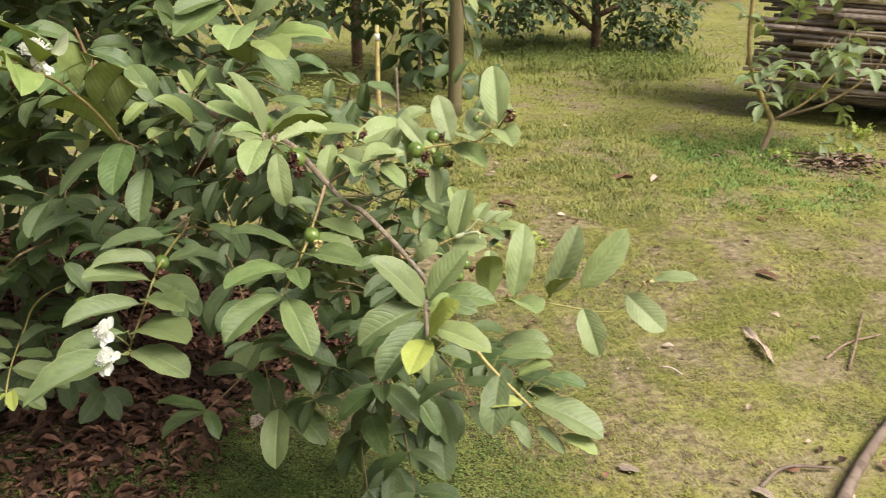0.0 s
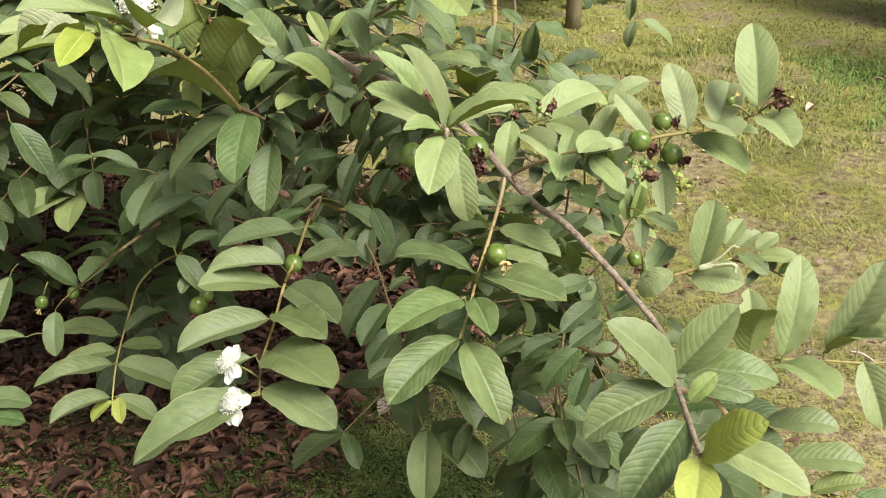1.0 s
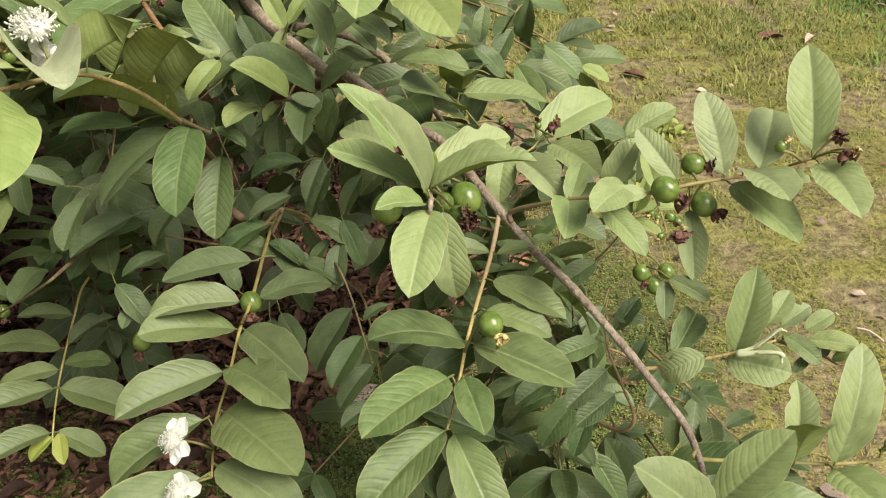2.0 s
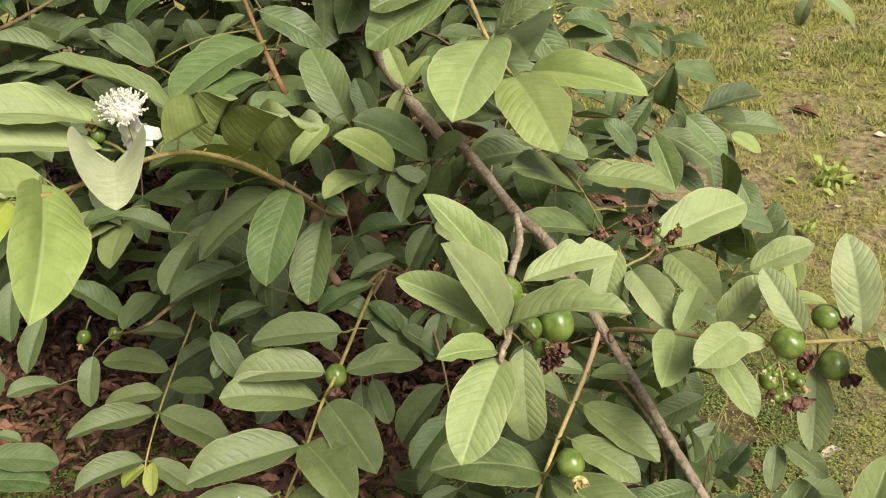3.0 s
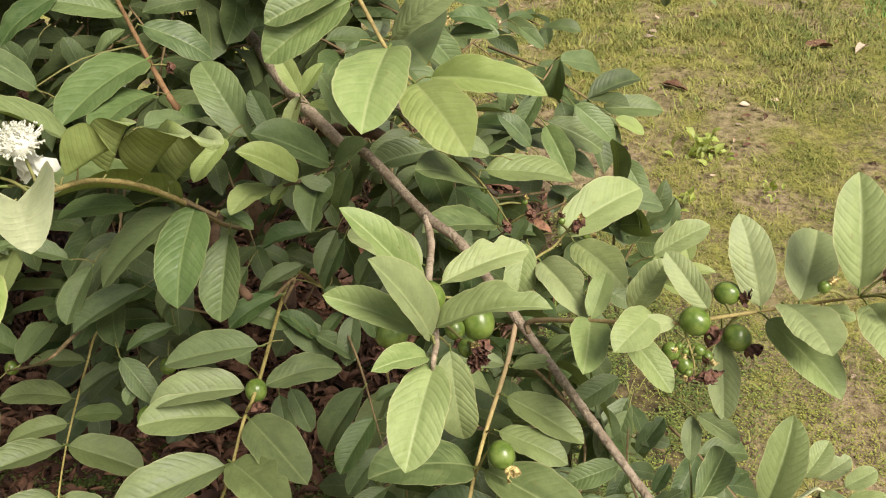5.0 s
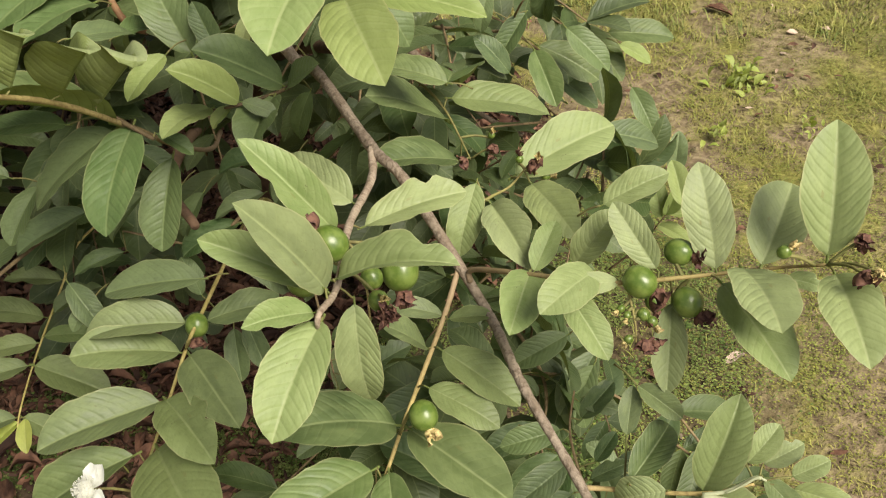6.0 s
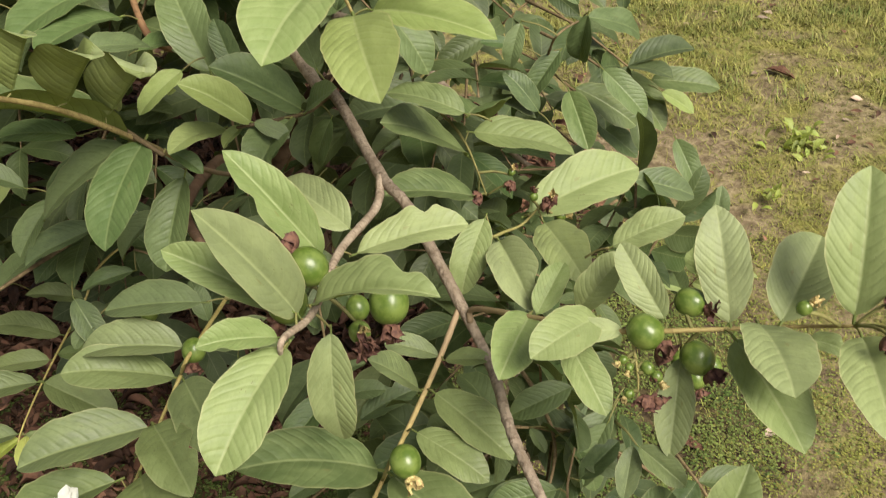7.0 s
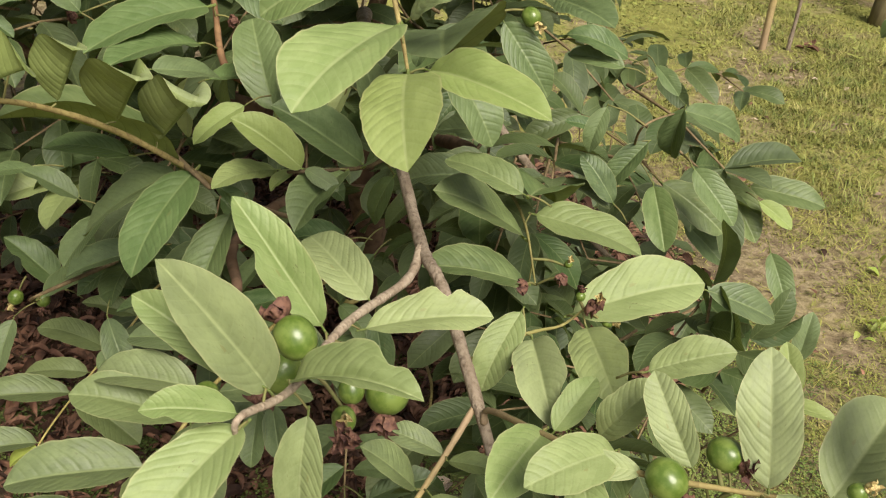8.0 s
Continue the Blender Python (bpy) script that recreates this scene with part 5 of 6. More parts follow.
fruit((-0.932, 1.656, 0.492), (-0.929, 1.643, 0.498), .010, (.2,-.4,-.7))
fruit((-0.723, 1.715, 0.467), (-0.881, 1.607, 0.541), .013, (0,-.4,-.7))
fruit((-0.656, 1.525, 0.56), (-0.77, 1.523, 0.641), .013, (-.2,-.4,-.7))
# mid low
t = twig([(-0.514, 1.674, 0.638), (-0.5, 1.682, 0.674), (-0.552, 1.641, 0.641), (-0.644, 1.621, 0.662)], 0.003, 0.002, OLD_SHADED)
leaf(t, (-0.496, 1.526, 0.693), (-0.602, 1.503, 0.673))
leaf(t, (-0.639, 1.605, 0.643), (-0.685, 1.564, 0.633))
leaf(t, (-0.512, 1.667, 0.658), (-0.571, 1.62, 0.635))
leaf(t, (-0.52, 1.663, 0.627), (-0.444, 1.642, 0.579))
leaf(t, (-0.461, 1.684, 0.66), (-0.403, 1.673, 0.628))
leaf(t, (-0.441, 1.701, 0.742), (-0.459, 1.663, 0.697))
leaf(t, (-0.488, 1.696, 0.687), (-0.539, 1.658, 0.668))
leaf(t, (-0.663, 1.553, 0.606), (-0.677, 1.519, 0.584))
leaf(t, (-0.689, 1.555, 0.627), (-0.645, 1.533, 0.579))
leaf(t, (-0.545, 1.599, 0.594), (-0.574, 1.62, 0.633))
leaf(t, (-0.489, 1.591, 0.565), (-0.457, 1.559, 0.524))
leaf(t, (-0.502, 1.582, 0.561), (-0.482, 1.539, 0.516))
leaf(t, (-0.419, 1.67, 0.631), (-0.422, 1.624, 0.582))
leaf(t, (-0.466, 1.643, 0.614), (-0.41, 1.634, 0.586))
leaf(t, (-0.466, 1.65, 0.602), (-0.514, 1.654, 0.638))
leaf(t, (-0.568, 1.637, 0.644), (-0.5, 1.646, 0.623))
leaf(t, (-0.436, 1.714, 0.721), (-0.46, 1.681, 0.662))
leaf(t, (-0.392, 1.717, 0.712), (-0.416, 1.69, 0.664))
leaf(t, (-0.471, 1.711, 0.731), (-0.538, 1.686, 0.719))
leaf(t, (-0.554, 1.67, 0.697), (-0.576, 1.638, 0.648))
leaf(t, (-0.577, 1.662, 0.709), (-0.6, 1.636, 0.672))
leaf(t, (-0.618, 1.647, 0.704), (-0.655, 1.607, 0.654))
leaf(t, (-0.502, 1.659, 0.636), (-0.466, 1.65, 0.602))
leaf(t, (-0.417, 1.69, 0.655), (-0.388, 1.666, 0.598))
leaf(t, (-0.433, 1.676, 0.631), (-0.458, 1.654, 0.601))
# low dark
t = twig([(-0.483, 1.751, 0.607), (-0.435, 1.668, 0.614), (-0.399, 1.607, 0.6), (-0.366, 1.549, 0.545)], 0.0025, 0.0018, OLD_SHADED)
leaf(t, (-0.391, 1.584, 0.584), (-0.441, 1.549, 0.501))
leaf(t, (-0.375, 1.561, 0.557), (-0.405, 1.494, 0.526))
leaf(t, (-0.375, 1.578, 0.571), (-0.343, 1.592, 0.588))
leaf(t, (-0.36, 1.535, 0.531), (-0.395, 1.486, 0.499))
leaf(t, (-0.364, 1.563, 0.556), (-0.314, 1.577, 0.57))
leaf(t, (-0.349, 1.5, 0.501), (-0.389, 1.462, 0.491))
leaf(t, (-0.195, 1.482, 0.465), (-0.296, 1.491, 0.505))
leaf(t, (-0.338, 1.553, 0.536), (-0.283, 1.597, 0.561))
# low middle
t = twig([(-0.195, 1.661, 0.588), (-0.14, 1.59, 0.588), (-0.113, 1.536, 0.566), (-0.121, 1.475, 0.481), (-0.109, 1.614, 0.259)], 0.0025, 0.0018, OLD_SHADED)
leaf(t, (-0.114, 1.769, 0.466), (-0.209, 1.769, 0.384))
leaf(t, (-0.093, 1.476, 0.553), (-0.14, 1.422, 0.518))
leaf(t, (-0.066, 1.581, 0.61), (-0.097, 1.523, 0.562))
leaf(t, (-0.115, 1.519, 0.541), (-0.172, 1.483, 0.524))
leaf(t, (-0.101, 1.591, 0.338), (-0.158, 1.535, 0.309))
leaf(t, (-0.136, 1.788, 0.182), (-0.229, 1.745, 0.133))
leaf(t, (-0.116, 1.601, 0.274), (-0.188, 1.57, 0.208))
leaf(t, (-0.122, 1.494, 0.436), (-0.105, 1.519, 0.329))
leaf(t, (-0.105, 1.615, 0.251), (-0.037, 1.597, 0.162))
leaf(t, (-0.111, 1.675, 0.146), (-0.169, 1.651, 0.08))
leaf(t, (-0.059, 1.568, 0.36), (-0.011, 1.528, 0.296))
leaf(t, (-0.01, 1.62, 0.266), (0.003, 1.555, 0.175))
leaf(t, (-0.098, 1.562, 0.184), (-0.041, 1.537, 0.147))
leaf(t, (-0.136, 1.529, 0.393), (-0.194, 1.538, 0.423))
leaf(t, (0.013, 1.595, 0.23), (-0.028, 1.644, 0.317))
leaf(t, (-0.079, 1.493, 0.51), (-0.097, 1.46, 0.464))
leaf(t, (-0.05, 1.556, 0.353), (-0.103, 1.576, 0.377))
leaf(t, (-0.16, 1.516, 0.538), (-0.215, 1.494, 0.511))
leaf(t, (-0.167, 1.492, 0.505), (-0.119, 1.505, 0.528))
leaf(t, (-0.144, 1.552, 0.586), (-0.123, 1.538, 0.571))
leaf(t, (-0.067, 1.558, 0.612), (-0.088, 1.52, 0.55))
leaf(t, (-0.098, 1.552, 0.595), (-0.065, 1.521, 0.55))
leaf(t, (-0.028, 1.582, 0.311), (-0.044, 1.536, 0.257))
leaf(t, (-0.025, 1.493, 0.523), (-0.064, 1.508, 0.54))
# hanging leaf end
t = twig([(-0.50, 2.55, 1.70), (-0.22, 2.85, 1.52), (-0.02, 3.02, 1.15), (0.05, 3.10, 0.88), (0.09, 3.135, 0.78), (0.12, 3.124, 0.647)], 0.004, 0.0018, OLD_SHADED)
leaf(t, (0.062, 3.11, 0.765), (0.008, 3.10, 0.690), young=.03)
leaf(t, (0.02, 3.07, 1.00), (0.085, 3.05, 0.93), young=.3)
leaf(t, (-0.01, 3.05, 1.08), (-0.06, 3.02, 1.00), young=.03)
leaf(t, (0.00, 3.05, 1.10), (0.07, 3.04, 1.06), young=.3)
leaf(t, (0.11, 3.124, 0.641), (0.092, 3.107, 0.565), young=.03)
leaf(t, (0.134, 3.121, 0.643), (0.225, 3.092, 0.576), young=.03)
leaf(t, (0.094, 3.126, 0.643), (0.097, 3.139, 0.714), young=.03)
# lower limb
t = twig([(-0.546, 2.039, 0.802), (-0.474, 1.987, 0.816), (-0.418, 1.963, 0.804), (-0.343, 1.979, 0.727), (-0.287, 2.141, 0.557), (-0.216, 2.128, 0.533)], 0.0085, 0.0055, OLD_SHADED)
leaf(t, (-0.182, 2.104, 0.492), (-0.252, 2.096, 0.5))
leaf(t, (-0.103, 2.133, 0.527), (-0.174, 2.146, 0.563))
leaf(t, (-0.198, 2.053, 0.433), (-0.276, 2.04, 0.44))
# low inner
t = twig([(-0.117, 1.388, 0.619), (-0.072, 1.332, 0.638), (-0.057, 1.323, 0.663), (-0.069, 1.349, 0.683), (-0.085, 1.38, 0.711), (-0.086, 1.407, 0.736)], 0.0024, 0.0014, OLD_SHADED)
leaf(t, (-0.094, 1.381, 0.712), (-0.143, 1.359, 0.703), n=(0,-.45,.75))
leaf(t, (-0.085, 1.36, 0.694), (-0.126, 1.321, 0.673), n=(0,-.45,.75))
leaf(t, (-0.077, 1.341, 0.678), (-0.115, 1.31, 0.662), n=(0,-.45,.75))
leaf(t, (-0.06, 1.365, 0.697), (-0.046, 1.386, 0.715), n=(0,-.45,.75))
leaf(t, (-0.077, 1.391, 0.72), (-0.053, 1.417, 0.745), n=(0,-.45,.75))
leaf(t, (-0.098, 1.439, 0.771), (-0.142, 1.411, 0.752), n=(0,-.45,.75))
leaf(t, (-0.08, 1.401, 0.73), (-0.046, 1.399, 0.728), n=(0,-.45,.75))
leaf(t, (-0.063, 1.353, 0.687), (-0.032, 1.368, 0.699), n=(0,-.45,.75))
leaf(t, (-0.003, 1.346, 0.685), (0.014, 1.331, 0.676), n=(0,-.45,.75))
leaf(t, (-0.041, 1.332, 0.67), (-0.005, 1.326, 0.669), n=(0,-.45,.75))
# low right young
t = twig([(0.047, 1.292, 0.795), (0.051, 1.298, 0.79), (0.083, 1.285, 0.788), (0.097, 1.275, 0.785)], 0.002, 0.0014, OLD_SHADED)
leaf(t, (0.093, 1.279, 0.786), (0.115, 1.285, 0.798), n=(0,-.45,.75), young=.3)
leaf(t, (0.054, 1.308, 0.799), (0.079, 1.319, 0.815), .56, n=(0,-.45,.75), young=.1)
leaf(t, (0.076, 1.285, 0.786), (0.061, 1.274, 0.775), n=(0,-.45,.75))
leaf(t, (0.088, 1.282, 0.787), (0.087, 1.298, 0.801), n=(0,-.45,.75))

# fresh shoot behind
t = twig([(-0.05, 1.97, 0.40), (-0.01, 1.955, 0.47), (0.02, 1.95, 0.54)], 0.0020, 0.0014, OLD_SHADED)
leaf(t, (0.012, 1.950, 0.530), (-0.012, 1.950, 0.605), .40, n=(0,-.7,.4), young=.1)
leaf(t, (0.018, 1.950, 0.535), (0.030, 1.945, 0.610), .36, n=(0.2,-.7,.4), young=.6)
leaf(t, (0.022, 1.948, 0.540), (0.090, 1.940, 0.550), .34, n=(0,-.3,.8), young=.6)
leaf(t, (0.010, 1.950, 0.515), (0.060, 1.910, 0.515), .42, n=(0,-.3,.8), young=.35)
leaf(t, (0.000, 1.950, 0.500), (-0.055, 1.925, 0.520), .42, n=(0,-.3,.8), young=.1)
leaf(t, (0.000, 1.950, 0.490), (-0.040, 1.940, 0.565), .40, n=(0,-.7,.4))

# trunk and limbs inside the bush
def limb(points, r0, r1, mat=None):
    s = Soup()
    tube(s, spline(points, 8), r0, r1, 10, 0.08, rng=leaf_rng)
    return part("limb", s.mesh("limb", mat or TRUNK), bush)


trunk = Soup()
tube(trunk, spline([(-0.80, 2.42, -0.03), (-0.79, 2.38, 0.15), (-0.83, 2.33, 0.45), (-0.80, 2.28, 0.75)], 8), 0.036, 0.026, 12, 0.06)
part("trunk", trunk.mesh("trunk", TRUNK), bush, "forked red-brown trunk")
limb([(-0.80, 2.28, 0.72), (-0.66, 2.05, 0.86), (-0.52, 1.82, 0.875), (-0.42, 1.70, 0.862)], 0.013, 0.0066, BARK)
limb([(-0.81, 2.30, 0.70), (-0.95, 2.15, 1.0), (-1.0, 2.0, 1.35), (-1.05, 1.9, 1.7)], 0.018, 0.007)
limb([(-0.80, 2.28, 0.70), (-0.68, 2.22, 1.05), (-0.60, 2.1, 1.45)], 0.016, 0.006)
limb([(-0.82, 2.32, 0.50), (-1.10, 2.05, 0.66), (-1.45, 1.80, 0.74), (-1.9, 1.6, 0.8)], 0.017, 0.007)
limb([(-0.80, 2.34, 0.40), (-0.66, 2.20, 0.60), (-0.48, 2.02, 0.72), (-0.40, 1.95, 0.73)], 0.013, 0.0088)
limb([(-0.80, 2.34, 0.40), (-0.70, 1.95, 0.60), (-0.60, 1.68, 0.70), (-0.52, 1.58, 0.72)], 0.010, 0.005)

LOW_LEAF = []
for k in range(8):
    rng = random.Random(70 + k)
    LOW_LEAF.append(blade(rng.uniform(0.03, 0.10), rng.uniform(0.05, 0.38), rng.uniform(0.0, 0.02), rng.uniform(-0.3, 0.3), 7, 4, 0, k, stalk=False, hook=rng.uniform(0, 0.12), blunt=rng.uniform(2.0, 2.8)))


def spray(soup, rng, at, d, length, pairs, size, wood=None, shapes=LOW_LEAF, width=0.47):
    """A leafy shoot: a thin bent twig with leaves in opposite pairs and one at the tip."""
    at, d = Vector(at), Vector(d).normalized()
    side = d.cross(Vector((rng.uniform(-.4, .4), rng.uniform(-.4, .4), 1))).normalized()
    up = side.cross(d)
    pts = [at + d * (length * k / pairs) + Vector((0, 0, -0.25 * length * (k / pairs) ** 2)) for k in range(pairs + 1)]
    if wood is not None:
        tube(wood, pts, 0.0024, 0.0013, 4)
    for k, p in enumerate(pts):
        if k == 0:
            continue
        ends = (-1, 1) if k < pairs else (-1, 1, 0)
        for s in ends:
            if rng.random() < 0.06:
                continue
            out = side * s * rng.uniform(0.7, 1.1) + d * (rng.uniform(0.15, 0.7) if s else 1.0) + Vector((0, 0, rng.uniform(-0.75, 0.15)))
            ln = size * rng.uniform(0.65, 1.2)
            nrm = up + Vector((rng.uniform(-.5, .5), rng.uniform(-.6, .3), rng.uniform(0, .8)))
            m, _ = leaf_matrix(p, p + out.normalized() * ln, width * rng.uniform(0.88, 1.12), nrm)
            v, f, uv, _ = rng.choice(shapes)
            soup.add([m @ q for q in v], f, uv)


inner_leaves, inner_wood = Soup(), Soup()


def fill(centre, radius, shoots, seed, size=0.088, out=(0, -0.5, 0.1)):
    """Leafy shoots that crowd one region of the crown."""
    rng = random.Random(seed)
    c = Vector(centre)
    for _ in range(shoots):
        while True:
            p = Vector((rng.uniform(-1, 1), rng.uniform(-1, 1), rng.uniform(-1, 1)))
            if p.length < 1:
                break
        at = c + Vector((p.x * radius[0], p.y * radius[1], p.z * radius[2]))
        d = p * 0.8 + Vector(out) + Vector((rng.uniform(-.5, .5), rng.uniform(-.5, .5), rng.uniform(-.4, .4)))
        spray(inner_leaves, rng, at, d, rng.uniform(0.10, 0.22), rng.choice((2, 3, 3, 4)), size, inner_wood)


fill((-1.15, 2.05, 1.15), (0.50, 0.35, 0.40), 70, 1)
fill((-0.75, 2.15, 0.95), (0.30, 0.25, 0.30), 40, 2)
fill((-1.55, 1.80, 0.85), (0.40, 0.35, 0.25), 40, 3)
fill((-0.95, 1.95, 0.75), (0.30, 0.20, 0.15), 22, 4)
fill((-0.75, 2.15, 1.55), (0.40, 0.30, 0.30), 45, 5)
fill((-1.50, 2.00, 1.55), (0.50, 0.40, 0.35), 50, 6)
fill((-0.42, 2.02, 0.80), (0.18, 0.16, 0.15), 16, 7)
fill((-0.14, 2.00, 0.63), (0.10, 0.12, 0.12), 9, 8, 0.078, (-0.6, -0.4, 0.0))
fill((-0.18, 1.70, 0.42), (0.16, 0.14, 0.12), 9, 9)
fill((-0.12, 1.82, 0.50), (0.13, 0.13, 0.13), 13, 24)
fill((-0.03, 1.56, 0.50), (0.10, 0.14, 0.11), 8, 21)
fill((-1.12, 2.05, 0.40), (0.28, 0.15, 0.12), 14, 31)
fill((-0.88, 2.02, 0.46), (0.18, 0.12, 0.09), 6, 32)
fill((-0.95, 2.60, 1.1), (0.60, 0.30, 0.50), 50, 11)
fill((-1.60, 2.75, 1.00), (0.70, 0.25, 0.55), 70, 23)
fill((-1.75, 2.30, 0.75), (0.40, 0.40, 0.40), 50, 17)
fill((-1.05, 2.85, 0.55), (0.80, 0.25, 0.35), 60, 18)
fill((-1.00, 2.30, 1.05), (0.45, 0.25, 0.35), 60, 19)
# unseen top of the crown, added to shade the leaves and litter below
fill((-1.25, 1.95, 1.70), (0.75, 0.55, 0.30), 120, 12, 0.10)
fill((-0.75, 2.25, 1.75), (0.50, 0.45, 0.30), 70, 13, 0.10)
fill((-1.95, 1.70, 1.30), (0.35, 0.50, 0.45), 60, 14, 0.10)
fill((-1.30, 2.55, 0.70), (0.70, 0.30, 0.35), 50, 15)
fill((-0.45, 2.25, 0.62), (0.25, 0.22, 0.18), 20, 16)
tagged(part("inner_foliage", inner_leaves.mesh("inner_foliage", INNER_SHADED), bush), kind="stuff")
tagged(part("inner_twig", inner_wood.mesh("inner_twig", DARK_TWIG), bush), kind="stuff")
tagged(part("leaf_stalk", stems.mesh("leaf_stalk", STALK), bush), kind="stuff")


# ---- litter below the bush ----
def litter_blades(name, count, place, size, mat, label, seed, lift=0.012):
    rng = random.Random(seed)
    shapes = [blade(rng.uniform(-0.05, 0.22), rng.uniform(0.15, 0.8), 0.03, rng.uniform(-0.6, 0.6), 5, 4, 0, k, stalk=False, hook=rng.uniform(-0.3, 0.3)) for k in range(9)]
    s = Soup()
    k = 0
    while k < count:
        x, y = place(rng)
        if bush_floor(np.array(x), np.array(y)) < rng.uniform(0.25, 0.7):
            continue
        k += 1
        a = rng.uniform(0, 6.283)
        ln = size * rng.uniform(0.6, 1.2)
        z = float(rise(np.array(x), np.array(y))) + rng.uniform(0.002, lift)
        tip = (x + math.cos(a) * ln, y + math.sin(a) * ln, z + rng.uniform(-0.1, 0.25) * ln)
        m, _ = leaf_matrix((x, y, z), tip, rng.uniform(0.22, 0.46), (rng.uniform(-.7, .7), rng.uniform(-.7, .7), rng.choice((1, 1, -1))))
        v, f, uv, _ = rng.choice(shapes)
        s.add([m @ p for p in v], f, uv)
    return tagged(new(name, s.mesh(name, mat)), label, "leaf litter", kind="stuff")


litter_blades("leaf_crumb", 15000, lambda r: (r.uniform(-2.2, 0.1), r.uniform(1.5, 3.5)), 0.030, DRY, "broken bits of reddish-brown dry leaf under the bush", 4, 0.034)
litter_blades("leaf_litter", 4200, lambda r: (r.uniform(-2.2, 0.1), r.uniform(1.5, 3.5)), 0.060, DRY, "thick litter of curled reddish-brown dry leaves under the bush", 3, 0.03)


def dry_leaf(x, y, length, turn, mat=PALE_DRY, curl=0.9, seed=0, width=0.4):
    v, f, uv, _ = blade(0.03, curl, 0.03, 0.25, 8, 6, 0, seed, stalk=True)
    s = Soup()
    s.add(v, f, uv)
    z = float(rise(np.array(x), np.array(y)))
    m, _ = leaf_matrix((x, y, z + 0.008), (x + math.cos(turn) * length, y + math.sin(turn) * length, z + 0.010), width, (0, 0, 1))
    ob = new("dry_leaf", s.mesh("dry_leaf", mat))
    ob.matrix_basis = m
    return tagged(ob, "curled pale brown dry leaf lying on the lawn", "dry leaf", "dry leaves on the lawn")


dry_leaf(0.935, 2.62, 0.25, -1.50, curl=0.10, seed=1, width=0.11)
dry_leaf(0.41, 1.862, 0.055, -0.55, curl=0.15, seed=2, width=0.6)
dry_leaf(1.13, 3.11, 0.10, -0.95, DRY, 0.2, 3, 0.42)
dry_leaf(0.215, 2.195, 0.055, 0.75, PALE_DRY, 0.3, 4, 0.38)
dry_leaf(0.055, 2.14, 0.055, -0.4, DRY, 0.3, 5, 0.45)
dry_leaf(-0.49, 2.00, 0.085, 1.1, PALE_DRY, 0.45, 6, 0.55)
dry_leaf(0.70, 1.78, 0.06, -0.9, PALE_DRY, 0.3, 7, 0.5)
dry_leaf(0.79, 4.27, 0.12, 0.2, DRY, 0.5, 8, 0.5)
dry_leaf(0.98, 4.24, 0.10, 0.9, PALE_DRY, 0.6, 9, 0.35)
dry_leaf(0.21, 3.87, 0.11, -0.6, DRY, 0.4, 10, 0.4)
rng = random.Random(77)
bits = Soup()
for k in range(2200):
    x, y = rng.uniform(-0.5, 3.2), 1.5 + 6 * rng.random() ** 1.5
    if rng.random() > 0.16 + 0.5 * float(bare_patch(np.array(x), np.array(y))):
        continue
    if bush_floor(np.array(x), np.array(y)) > 0.3:
        continue
    a, ln, z = rng.uniform(0, 6.283), rng.uniform(0.014, 0.04), float(rise(np.array(x), np.array(y))) + rng.uniform(0.006, 0.018)
    m, _ = leaf_matrix((x, y, z), (x + math.cos(a) * ln, y + math.sin(a) * ln, z + rng.uniform(-.2, .3) * ln), rng.uniform(.35, .7), (rng.uniform(-.4, .4), rng.uniform(-.4, .4), 1))
    v, f, uv, _ = blade(rng.uniform(0, .2), rng.uniform(0.0, 0.4), 0.05, rng.uniform(-.6, .6), 3, 2, 0, k, stalk=False)
    bits.add([m @ p for p in v], f, uv, rng.choice((0, 1, 1)))
tagged(new("lawn_litter", bits.mesh("lawn_litter", LAWN_BITS, DRY)), "scattered pale and brown bits of dry leaf on the lawn", "leaf litter", kind="stuff")
rng = random.Random(21)
for k in range(13):
    x, y = rng.uniform(-0.2, 2.4), rng.uniform(1.7, 5.5)
    if bush_floor(np.array(x), np.array(y)) > 0.2:
        continue
    dry_leaf(x, y, rng.uniform(0.03, 0.075), rng.uniform(0, 6.28), rng.choice((PALE_DRY, DRY, DRY)), rng.uniform(0.05, 0.35), k, rng.uniform(0.25, 0.45))


def stem_thing(name, points, r0, r1, mat, label, category, knots=0.12, sides=10):
    s = Soup()
    tube(s, spline(points, 7), r0, r1, sides, knots, rng=random.Random(3))
    return tagged(new(name, s.mesh(name, mat)), label, category)


stem_thing("fallen_branch", [(0.84, 1.66, 0.03), (0.98, 1.86, 0.022), (1.14, 2.05, 0.03), (1.45, 2.40, 0.022)], 0.0145, 0.010, DEADWOOD, "bare weathered fallen branch on the grass", "branch")
stem_thing("fallen_twig", [(0.72, 1.78, 0.012), (0.80, 1.85, 0.02), (0.92, 1.86, 0.014)], 0.005, 0.003, DEADWOOD, "thin pale twig lying on the grass", "twig")

stem_thing("fallen_twig", [(1.12, 2.42, 0.012), (1.22, 2.51, 0.02), (1.35, 2.58, 0.016)], 0.004, 0.003, HEAP, "thin pale twig lying on the grass", "twig")
stem_thing("fallen_twig", [(1.16, 2.355, 0.012), (1.25, 2.52, 0.024), (1.37, 2.75, 0.016)], 0.0035, 0.0025, HEAP, "thin pale twig lying on the grass", "twig")
stem_thing("fallen_twig", [(0.62, 2.35, 0.014), (0.645, 2.335, 0.018), (0.67, 2.307, 0.012)], 0.003, 0.002, PALE_DRY, "thin pale twig lying on the grass", "twig")

